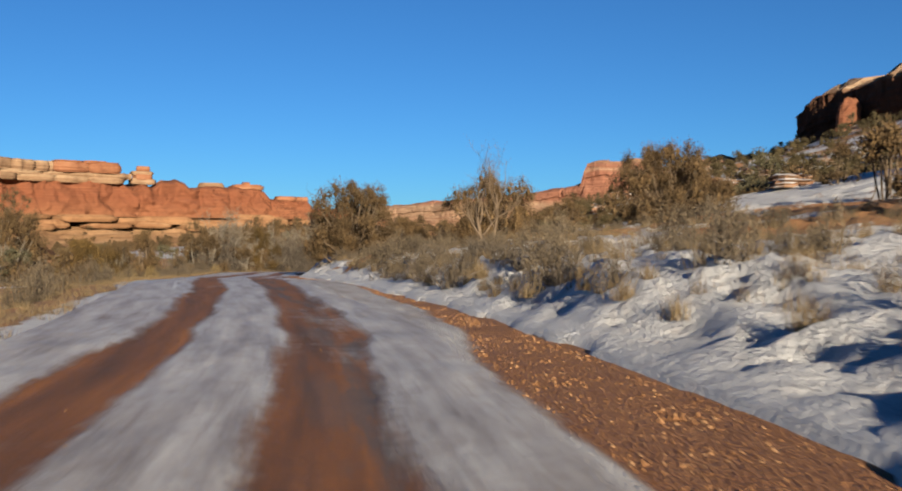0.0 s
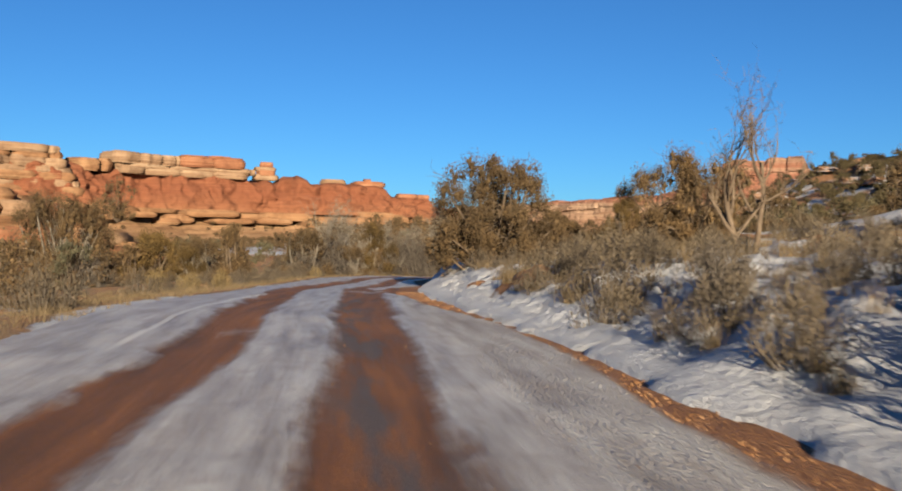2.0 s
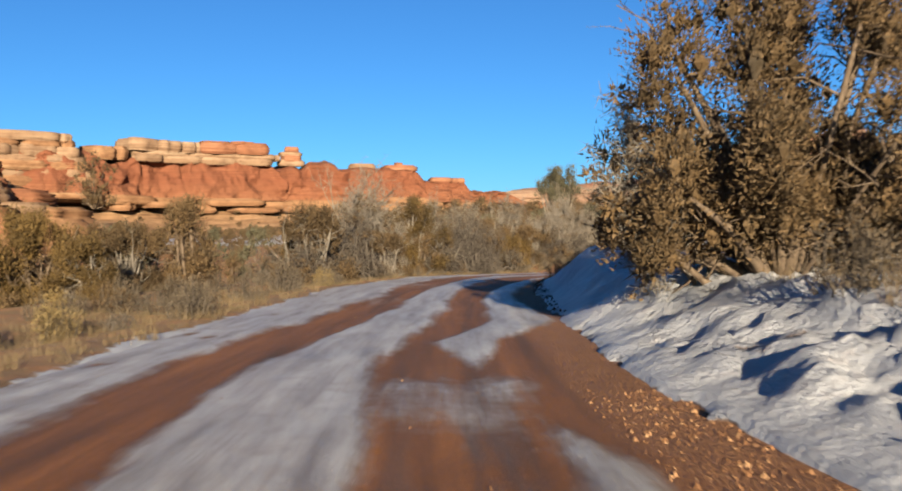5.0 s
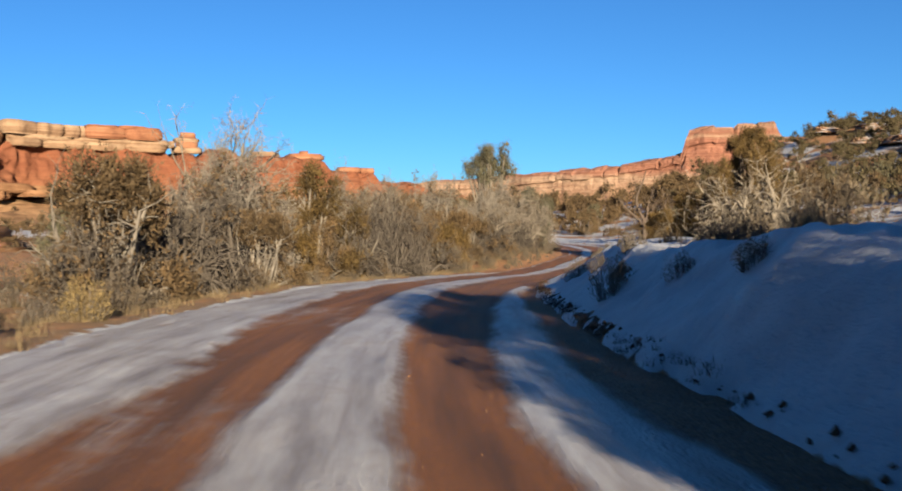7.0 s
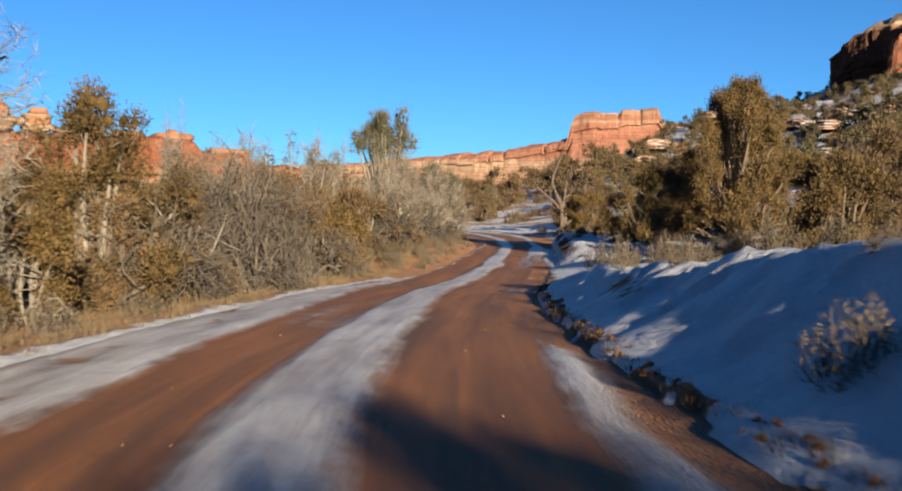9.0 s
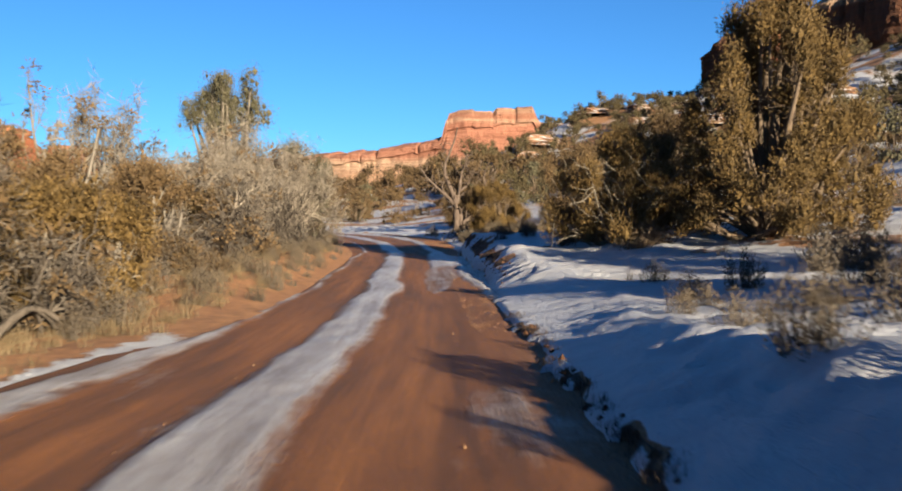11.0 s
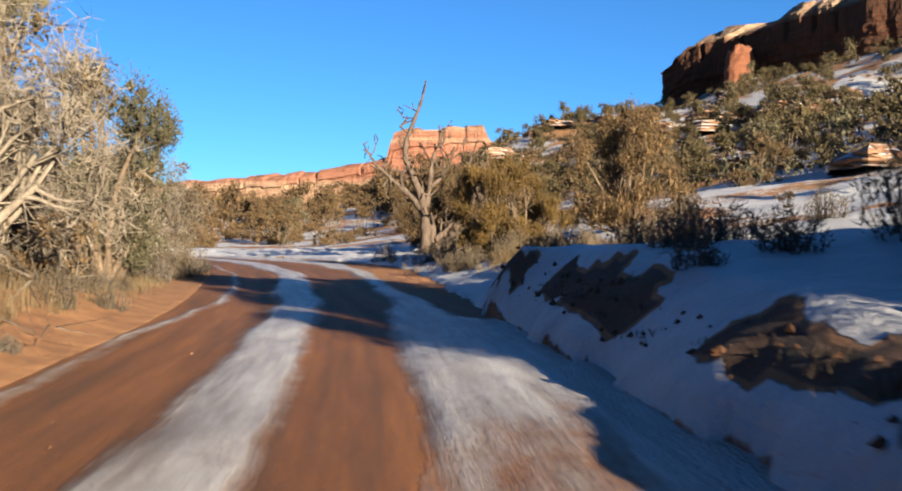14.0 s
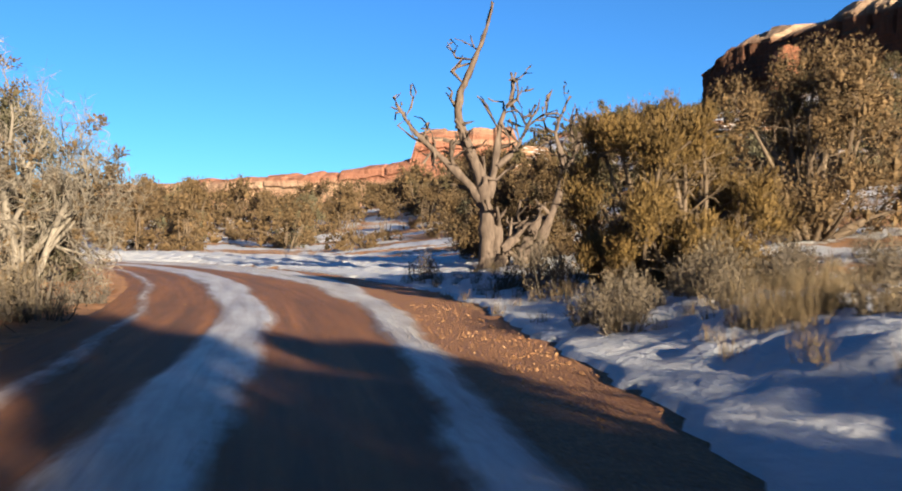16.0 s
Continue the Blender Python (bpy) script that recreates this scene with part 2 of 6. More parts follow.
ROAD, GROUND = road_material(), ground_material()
RED, CREAM, ORANGE = (0.24, 0.102, 0.066), (0.38, 0.275, 0.185), (0.31, 0.165, 0.095)
# Distance haze is put into these bands: the red is paled towards pink.
BUTTE = rock_material("butte_sandstone", [(0.0, (0.33, 0.19, 0.12)), (0.35, (0.38, 0.26, 0.18)), (0.42, (0.30, 0.14, 0.095)), (0.75, (0.31, 0.135, 0.09)), (0.8, (0.38, 0.24, 0.165)), (0.84, (0.30, 0.13, 0.085)), (0.93, (0.37, 0.23, 0.155)), (1.0, (0.33, 0.17, 0.11))], 8, 46, 0.25)
# The cliff's shade is put into the near-black wall colour; the top stays cream.
SHADEROCK = rock_material("desert_varnished_sandstone", [(0.0, (0.070, 0.040, 0.028)), (0.5, (0.055, 0.032, 0.023)), (0.78, (0.085, 0.050, 0.034)), (0.86, CREAM)], 43, 69, 0.8, None, 0.12)
JUNIPER = leaf_material("juniper_leaves", (0.030, 0.021, 0.011), (0.088, 0.057, 0.025), (0.176, 0.106, 0.045))
GOLDEN = leaf_material("bronzed_juniper_leaves", (0.028, 0.018, 0.006), (0.088, 0.054, 0.015), (0.160, 0.095, 0.025))
GREYGREEN = leaf_material("pinyon_needles", (0.034, 0.033, 0.019), (0.080, 0.074, 0.042), (0.150, 0.126, 0.070))
SAGE = leaf_material("sagebrush_leaves", (0.040, 0.030, 0.020), (0.100, 0.075, 0.049), (0.180, 0.136, 0.086))
STRAW = leaf_material("dry_grass", (0.090, 0.060, 0.029), (0.165, 0.114, 0.058), (0.245, 0.180, 0.102))
YELLOW = leaf_material("rabbitbrush_heads", (0.130, 0.088, 0.032), (0.20, 0.138, 0.054), (0.26, 0.19, 0.088))
BRONZE = leaf_material("bronze_green_juniper_leaves", (0.027, 0.018, 0.006), (0.090, 0.056, 0.017), (0.178, 0.107, 0.031))
OLIVE = leaf_material("olive_needles", (0.022, 0.018, 0.009), (0.062, 0.048, 0.021), (0.118, 0.088, 0.038))
BARK = bark_material("shaggy_bark", (0.070, 0.048, 0.032), (0.195, 0.143, 0.097))
SILVER = bark_material("weathered_dead_wood", (0.102, 0.085, 0.068), (0.245, 0.211, 0.169))
PALE = bark_material("bleached_juniper_wood", (0.117, 0.094, 0.072), (0.285, 0.241, 0.189))
DARK_STUBBLE = bark_material("wet_dead_stubble", (0.020, 0.014, 0.010), (0.070, 0.048, 0.034))
TWIG = bark_material("grey_twigs", (0.048, 0.038, 0.030), (0.138, 0.113, 0.088))

# ---------------------------------------------------------------- the road's line and the lie of the land
def spline(pts, step):
    """A smooth line through points, in even steps."""
    p = np.array(pts, float)
    q = np.vstack([2 * p[0] - p[1], p, 2 * p[-1] - p[-2]])
    out = []
    for i in range(1, len(q) - 2):
        n = max(2, int(np.linalg.norm(q[i + 1] - q[i]) / step * 4))
        u = np.linspace(0, 1, n, endpoint=False)[:, None]
        out.append(0.5 * (2 * q[i] + (q[i + 1] - q[i - 1]) * u + (2 * q[i - 1] - 5 * q[i] + 4 * q[i + 1] - q[i + 2]) * u**2 + (3 * q[i] - q[i - 1] - 3 * q[i + 1] + q[i + 2]) * u**3))
    o = np.vstack(out + [p[-1:]])
    s = np.r_[0, np.cumsum(np.linalg.norm(np.diff(o, axis=0), axis=1))]
    t = np.arange(0, s[-1], step)
    return np.stack([np.interp(t, s, o[:, k]) for k in range(o.shape[1])], 1)


# x, y and height of the road's surface along the driver's line
LINE = spline([(3.4, -40, 0.2), (3.2, -20, 0.18), (2.9, -6, 0.16), (2.4, 1.8, 0.14), (0.95, 10, 0.12), (-0.66, 16.2, 0.10), (-1.84, 20, 0.08), (-4.12, 27.2, 0.02), (-5.75, 32.1, -0.07),
               (-8.2, 42, -0.40), (-9.8, 48.8, -0.63), (-11.5, 57.3, -0.86), (-12.56, 64.4, -0.98), (-13.0, 72.3, -1.22), (-12.95, 77.5, -1.38),
               (-12.5, 84, -1.66), (-11.9, 90, -1.93), (-10.75, 97, -2.2), (-9.37, 106.8, -2.4), (-8.36, 114.2, -2.42), (-7.4, 121.7, -2.4),
               (-7.0, 127, -2.4), (-6.9, 135, -2.41), (-6.95, 142, -2.42), (-7.7, 150, -2.4), (-9.4, 158, -2.38), (-13, 165, -2.35),
               (-20, 170, -2.35), (-31, 174, -2.35), (-48, 177, -2.4), (-80, 180, -2.5)], 0.3)
ARC = np.arange(len(LINE)) * 0.3
HEAD = np.gradient(LINE[:, :2], axis=0)
HEAD /= np.linalg.norm(HEAD, axis=1)[:, None]
SIDE = np.stack([HEAD[:, 1], -HEAD[:, 0]], 1)
FIRST = int(np.argmax(LINE[:, 1] > 148))


def line_x(y):
    return np.interp(y, LINE[:FIRST, 1], LINE[:FIRST, 0])


def road_near(x, y):
    """Signed distance from the road's line (right: plus), the road's height and the northing beside it."""
    x, y = np.asarray(x, float).ravel(), np.asarray(y, float).ravel()
    d, z, n = np.empty_like(x), np.empty_like(x), np.empty_like(x)
    ln = LINE[::3]
    sd_, hd = SIDE[::3], HEAD[::3]
    for a in range(0, len(x), 20000):
        px, py = x[a:a + 20000, None], y[a:a + 20000, None]
        k = np.argmin((px - ln[None, :, 0]) ** 2 + (py - ln[None, :, 1]) ** 2, axis=1)
        ox, oy = px[:, 0] - ln[k, 0], py[:, 0] - ln[k, 1]
        lat = ox * sd_[k, 0] + oy * sd_[k, 1]
        far = np.hypot(ox, oy)
        d[a:a + 20000] = np.where(far > np.abs(lat) + 1.0, np.sign(lat) * far, lat)
        run = ox * hd[k, 0] + oy * hd[k, 1]
        kk = np.clip(k + np.round(run / 0.9), 0, len(ln) - 1).astype(int)
        z[a:a + 20000] = ln[kk, 2]
        n[a:a + 20000] = ln[k, 1]
    return d, z, n


def bank_edge(n):
    """Where the right bank begins, along the road."""
    return np.interp(n, [-40, 0, 15, 30, 45, 60, 66, 75, 82, 95, 103, 106, 112, 116, 124, 130, 137, 145, 160],
                     [2.7, 2.75, 2.85, 2.7, 2.1, 2.35, 2.2, 1.95, 1.70, 1.62, 1.68, 1.85, 2.0, 1.95, 1.9, 2.5, 3.4, 4.2, 3.8])


def bank_top(n):
    return np.interp(n, [-40, 0, 20, 40, 52, 62, 75, 86, 96, 104, 109, 112, 124, 131, 138, 160], [0.72, 0.72, 0.75, 0.72, 0.85, 1.1, 1.0, 0.75, 0.45, 0.40, 0.72, 0.88, 0.85, 0.6, 0.35, 0.3])


def land(x, y, fine=True):
    """Height of the ground, snow and straw there."""
    shape = np.shape(x)
    x, y = np.asarray(x, float).ravel(), np.asarray(y, float).ravel()
    d, z, n = road_near(x, y)
    e, top = bank_edge(n) + 0.18 * fbm(x * 0.9, y * 0.9, 5, 3), bank_top(n)
    r = d - e
    # right: a cut bank, then a slope that steepens to the hill
    ridge = 1 - np.abs(fbm(x * 1.1 + 0.5 * y, y * 0.9, 14, 3))
    lump = 0.13 * fbm(x * 0.55, y * 0.55, 11, 3) + 0.15 * (ridge - 0.75) + 0.10 * fbm(x * 2.2, y * 2.2, 17, 3)
    cups = np.abs(vnoise(x * 2.3 + 0.4 * y, y * 1.9, 19)) + 0.6 * np.abs(vnoise(x * 4.1, y * 3.3, 23))
    lump = (lump - 0.20 * (cups - 0.4)) * (1 - 0.55 * ramp(n, 44, 54)) * (1 - 0.72 * ramp(n, 92, 100) * (1 - ramp(n, 124, 130)))
    width = 1.9 + 0.5 * vnoise(x * 0.2, y * 0.2, 21)
    steep = ramp(n, 105, 110) * (1 - ramp(n, 123, 127))
    width = width - 1.15 * steep - 0.35 * ramp(n, 50, 58) * (1 - ramp(n, 96, 104))
    u = np.clip(r / width, 0, 1)
    face = top * (1 + 0.25 * fbm(x * 0.25, y * 0.25, 8, 2)) * u ** (1.25 - 0.6 * steep)
    over = np.clip(np.minimum(r - width, x - line_x(np.clip(y, -40, 148)) - 4.5), 0, 150)
    hill = 0.10 * over + 0.00142 * over**2 + 9 * np.exp(-((x - 80) / 45) ** 2 - ((y - 330) / 60) ** 2)
    hill = hill * np.interp(y, [-400, -50, 330, 560, 800], [0.5, 1, 1, 1.1, 0.4])
    right = 0.05 + face + hill + lump * ramp(r, 0.05, 1.0) + 0.07 * steep * fbm(x * 2.2, y * 2.2, 77, 3) * ramp(r, 0.05, 0.3) + 0.9 * fbm(x * 0.05, y * 0.05, 31, 4) * ramp(over, 4, 40) * (1 + 0.03 * np.minimum(over, 120))
    # left: a shoulder, then a wash
    l = -d - 3.7
    mound = 0.55 * np.exp(-((n - 116) / 13.0) ** 4) * ramp(l, -0.9, 1.2)
    drop = -2.4 * ramp(l, 6, 20) * (1 - ramp(n, 70, 105)) - 0.25 * ramp(l, 0.3, 3)
    left = mound + drop + (0.10 * fbm(x * 0.5, y * 0.5, 41, 3) + 0.05 * fbm(x * 2, y * 2, 44, 2)) * ramp(l, 0.0, 1.5) + 0.7 * fbm(x * 0.06, y * 0.06, 47, 3) * ramp(l, 8, 30)
    left = left - 0.10 * (1 - ramp(l, -0.3, 0.4)) * (1 - ramp(n, 90, 98))
    lfar = np.clip(l - 60, 0, 500)
    left = left - 0.5 * ramp(l, 20, 90) + 0.02 * lfar
    h = np.where(r > 0, right, np.where(l > -0.9, left, -0.12))
    h = np.where((r <= 0) & (l <= -0.9), -0.12, h)
    out = z + h + 5.0 * ramp(y, 192, 330) * (1 - ramp(y, 420, 520)) * (1 - ramp(np.abs(x + 5), 60, 110))
    # snow
    pat = fbm(x * 0.16, y * 0.16, 61, 4)
    pat2 = fbm(x * 0.6, y * 0.6, 64, 3)
    cover = np.where(r > 0, 0.92 - 0.25 * ramp(r, 4, 10) + 0.75 * pat + 0.28 * pat2 - 0.06 * ramp(over, 12, 40), 0.0)
    cover = np.where((r > 0) & (r < 3.2), np.maximum(cover, 0.74 + 0.45 * pat2 + 0.2 * (1 - ramp(r, 0.5, 1.0))), cover)
    rag = 0.32 * vnoise(x * 1.6, y * 1.6, 75) + 0.22 * vnoise(x * 4.3, y * 4.3, 76)
    gap = vnoise(n * 0.55, n * 0 + 4, 71) + 0.6 * vnoise(n * 2.3, n * 0, 72) + 0.3 * rag + 0.3 * ramp(n, 112, 115)
    cut = ramp(n, 107, 111) * (1 - ramp(n, 124, 127)) * ramp(u + 0.3 * rag, 0.22, 0.36) * (1 - ramp(u + 0.65 * rag, 0.66, 0.80)) * ramp(gap, -0.36, 0.02)
    foot = ramp(n, 61, 67) * (1 - ramp(n, 98, 103)) * ramp(r + 0.15 * rag, 0.02, 0.08) * (1 - ramp(r + 0.3 * rag, 0.14, 0.26)) * ramp(vnoise(n * 1.9, n * 0 + 2, 78) + 0.6 * vnoise(n * 5.3, n * 0, 79), -0.2, 0.25)
    cut = np.maximum(cut, foot)
    cover = cover - 1.3 * cut
    scar = ramp(n, 35, 38) * (1 - ramp(n, 42, 46)) * ramp(r, 0.9, 1.2) * (1 - ramp(r, 1.9, 2.6)) * ramp(vnoise(x * 0.45 + 3, y * 0.45, 74) + 0.35 * pat2 + 0.35 * vnoise(x * 3.1, y * 3.1, 73), 0.55, 0.95)
    cover = cover - 1.2 * scar - 1.4 * np.exp(-((x + 2.5 + 0.3 * pat2) / 0.55) ** 2 - ((y - 36.2) / 0.75) ** 2)
    cover = cover - 0.04 * (1 - ramp(n, 34, 46)) * ramp(r, 1.9, 3.6)
    lefts = 0.10 + 0.55 * fbm(x * 0.12, y * 0.12, 81, 4) + 0.25 * pat2 + 0.9 * np.exp(-((l + 0.2) / 0.55) ** 2) * (1 - ramp(n, 92, 104)) - 0.5 * ramp(n, 95, 108) * (1 - ramp(l, 6, 9))
    cover = np.where(r > 0, cover, lefts)
    shelf = ramp(n, 92, 100) * (1 - ramp(n, 128, 136)) * ramp(r, 1.3, 1.7) * (1 - ramp(r, 7, 10))
    cover = np.where(r > 0, np.maximum(cover, shelf * (0.72 + 0.45 * pat2)), cover) - 0.6 * cut
    far = np.hypot(x + 5, y - 80)
    cover = np.where(far > 140, cover - 0.06, cover)
    cover = np.where((r <= 0) & (far > 120) & (n < 150), cover - 0.35, cover)
    straw = np.where(r > 0, 0.35 + 0.5 * pat2, np.where(n > 92, 0.35 * ramp(l, 1.0, 4), 0.85 * ramp(l, -1.0, 0.2)))
    straw = straw - 0.7 * np.exp(-((n - 116) / 13.0) ** 4) * (1 - ramp(l, 2, 5)) * (r <= 0)
    return out.reshape(shape), np.clip(cover, 0, 1).reshape(shape), np.where(cut > 0.05, 0.0, np.clip(straw, 0.10, 1)).reshape(shape)


def ground_z(x, y):
    return float(land(np.array([x]), np.array([y]))[0][0])


def spread(edges):
    out = [np.arange(a, b, s) for a, b, s in edges]
    return np.concatenate(out)


def build_ground():
    lat = np.r_[-3000, -1800, -1100, -700, -450, -320, -240, -190, -150, spread([(-125, -60, 5), (-60, -25, 1.6), (-25, -8, 0.5), (-8, -2.0, 0.16), (-2.0, 1.2, 0.8), (1.2, 8, 0.125), (8, 16, 0.3), (16, 40, 0.9), (40, 120, 3), (120, 300, 8)]), 300, 360, 450, 650, 1000, 1800, 3000]
    rows = np.r_[-1500, -700, -350, -180, -100, -60, spread([(-40, -2, 2), (-2, 140, 0.21), (140, 175, 0.3), (175, 240, 1.5), (240, 520, 6)]), 530, 560, 620, 720, 900, 1300, 2000, 3200]
    yy, dd = np.meshgrid(rows, lat, indexing="ij")
    xx = dd + line_x(np.clip(yy, -40, 148))
    zz, snow, straw = land(xx, yy)
    keep = np.hypot(xx, yy) > 900
    zz = np.where(keep, np.minimum(zz, 25), zz)
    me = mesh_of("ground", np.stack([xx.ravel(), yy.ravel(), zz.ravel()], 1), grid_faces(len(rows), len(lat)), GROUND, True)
    give(me, "snow", snow.ravel())
    give(me, "straw", straw.ravel())
    ob = new("ground", me)
    return tagged(ob, "red desert soil with dry grass and patchy old snow", "ground", kind="structure")


def stripe(n, d, knots):
    """How far inside a strip of ice a place lies: knots are northing, left and right edge."""
    k = np.array(knots)
    a, b = np.interp(n, k[:, 0], k[:, 1]), np.interp(n, k[:, 0], k[:, 2])
    return np.clip((np.minimum(d - a, b - d) - 0.07) / 0.22, -1, 1)


def build_road():
    lat = np.r_[np.arange(-4.9, 4.6, 0.10)]
    k = np.arange(0, len(LINE))
    base = LINE[k]
    dd, kk = np.meshgrid(lat, k)
    x, y = base[kk, 0] + dd * SIDE[kk, 0], base[kk, 1] + dd * SIDE[kk, 1]
    n = base[kk, 1]
    run = ARC[kk]
    wob = 0.10 * vnoise(run * 0.22, dd * 0 + 2, 3) + 0.06 * vnoise(run * 0.8, dd * 0 + 5, 4)
    e = dd + wob
    left = stripe(n, e, [(-40, -4.5, -2.4), (12, -4.0, -2.35), (24, -4.2, -1.72), (30, -4.4, -1.65), (36, -4.5, -1.95), (44, -5.0, -2.45), (48, -5.2, -2.6), (56, -5.2, -2.05), (62, -5.2, -1.7), (66.5, -5.2, -2.15), (77, -5.0, -2.4), (84, -4.6, -2.55), (92, -3.6, -2.8), (100, -2.95, -2.7), (122, -2.85, -2.6), (130, -2.2, -1.95), (138, -2.3, -2.05), (150, -2.6, -2.3), (260, -2.6, -2.2)])
    mid = stripe(n, e, [(-40, -1.65, -0.35), (10, -1.65, -0.36), (15, -1.7, -0.36), (24, -1.02, 0.12), (30, -0.98, 0.25), (36, -1.22, 0.15), (40, -1.5, -0.1), (44, -1.7, -0.15), (48, -1.85, -0.35), (57, -1.0, 0.2), (61.5, -0.95, 0.15), (66.5, -1.0, 0.0), (75, -1.35, -0.25), (84, -1.52, -0.40), (90, -1.55, -0.55), (106, -1.45, -0.50), (110, -1.5, -0.45), (118, -1.48, -0.62), (122.5, -1.4, -0.56), (133, -1.2, -0.24), (138, -0.95, -0.07), (152, -1.2, 0.0), (260, -1.2, 0.1)])
    right = stripe(n, e, [(-40, 0.4, 1.6), (10, 0.36, 1.6), (14.7, 0.58, 2.1), (24, 0.84, 2.65), (29.5, 1.1, 2.75), (33, 1.15, 2.3), (36, 1.1, 2.0), (40, 0.9, 1.75), (43.6, 0.95, 1.35), (46, 1.0, 0.6), (50, 0.0, 1.0), (54, 0.9, 2.2), (61.5, 0.87, 1.7), (66.5, 1.0, 1.8), (73.5, 1.15, 1.65), (78, 1.15, 1.6), (82, 1.3, 0.6), (100, 1.2, 0.6), (105, 0.6, 0.1), (107, 0.1, 0.55), (110, 0.15, 1.0), (112, 0.2, 1.35), (117, 0.25, 3.2), (121, 0.3, 3.2), (123.5, 0.4, 1.4), (127, 0.7, 1.4), (133, 1.1, 1.6), (138, 1.28, 2.0), (142, 1.5, 2.3), (150, 1.5, 2.9), (158, 0.9, 3.2), (260, 0.8, 3)])
    right = np.minimum(right, np.interp(n, [100, 104, 115, 119], [1, -0.06, -0.02, 1]))
    left = left - 0.55 * ramp(fbm(x * 1.1, y * 1.1, 93, 3), 0.05, 0.35) * (1 - ramp(n, 84, 92))
    left = left - 1.0 * ramp(vnoise(x * 3.4, y * 2.2, 94) + 0.4 * vnoise(x * 7, y * 5, 96), 0.55, 0.85) * (1 - ramp(dd, -3.2, -2.6)) * ramp(n, 44, 52)
    shelf = stripe(n, e, [(-40, 9, 8), (101, 9, 8), (102, 1.9, 1.8), (106, 1.45, 2.6), (112, 1.25, 2.8), (118, 1.2, 2.8), (122, 1.5, 2.6), (124, 2.0, 1.9), (125, 9, 8), (260, 9, 8)])
    patch = np.clip(1.6 * fbm(x * 0.35, y * 0.22, 91, 3) - 0.85, -1, 0.12) - ramp(n, 95, 102)
    patch = patch - 1.2 * ramp(e, 1.0, 1.5) * (1 - ramp(n, 44, 50))
    ice = np.maximum(np.maximum(left, mid), np.maximum(np.maximum(right, shelf), patch))
    ice = 0.5 + 0.5 * ice
    gravel = ramp(e, 1.25, 1.7) * (1 - 0.6 * ramp(n, 118, 124) * (1 - ramp(n, 126, 130)))
    ruts = 0.035 * (np.exp(-((dd + 1.65) / 0.32) ** 2) + np.exp(-((dd - 0.45) / 0.38) ** 2))
    z = base[kk, 2] + 0.03 * ramp(ice, 0.45, 0.65) * (1 + 0.5 * fbm(x * 1.2, y * 1.2, 95, 2)) - ruts + 0.012 * fbm(x * 2.4, y * 2.4, 97, 3) - 0.02 * ramp(np.abs(dd), 2.4, 4.5)
    z += gravel * 0.018 * fbm(x * 6, y * 6, 99, 2)
    edge = bank_edge(n) + 0.45
    z = np.where(dd > edge, z - 0.6 * (dd - edge), z)
    z = np.where(dd < -3.7, z - 0.5 * (-3.7 - dd), z)
    me = mesh_of("road", np.stack([x.ravel(), y.ravel(), z.ravel()], 1), grid_faces(len(k), len(lat)), ROAD, True)
    give(me, "ice", ice.ravel())
    give(me, "gravel", gravel.ravel())
    give(me, "run", run.ravel())
    give(me, "lat", dd.ravel())
    give(me, "wet", (np.exp(-((dd - 0.35) / 0.5) ** 2) * (1 - ramp(n, 40, 50))).ravel())
    ob = new("road", me)
    return tagged(ob, "red muddy asphalt road with ice between the wheel tracks", "road", kind="structure")


build_ground()
build_road()


# ---------------------------------------------------------------- rock walls
TALUS = {}


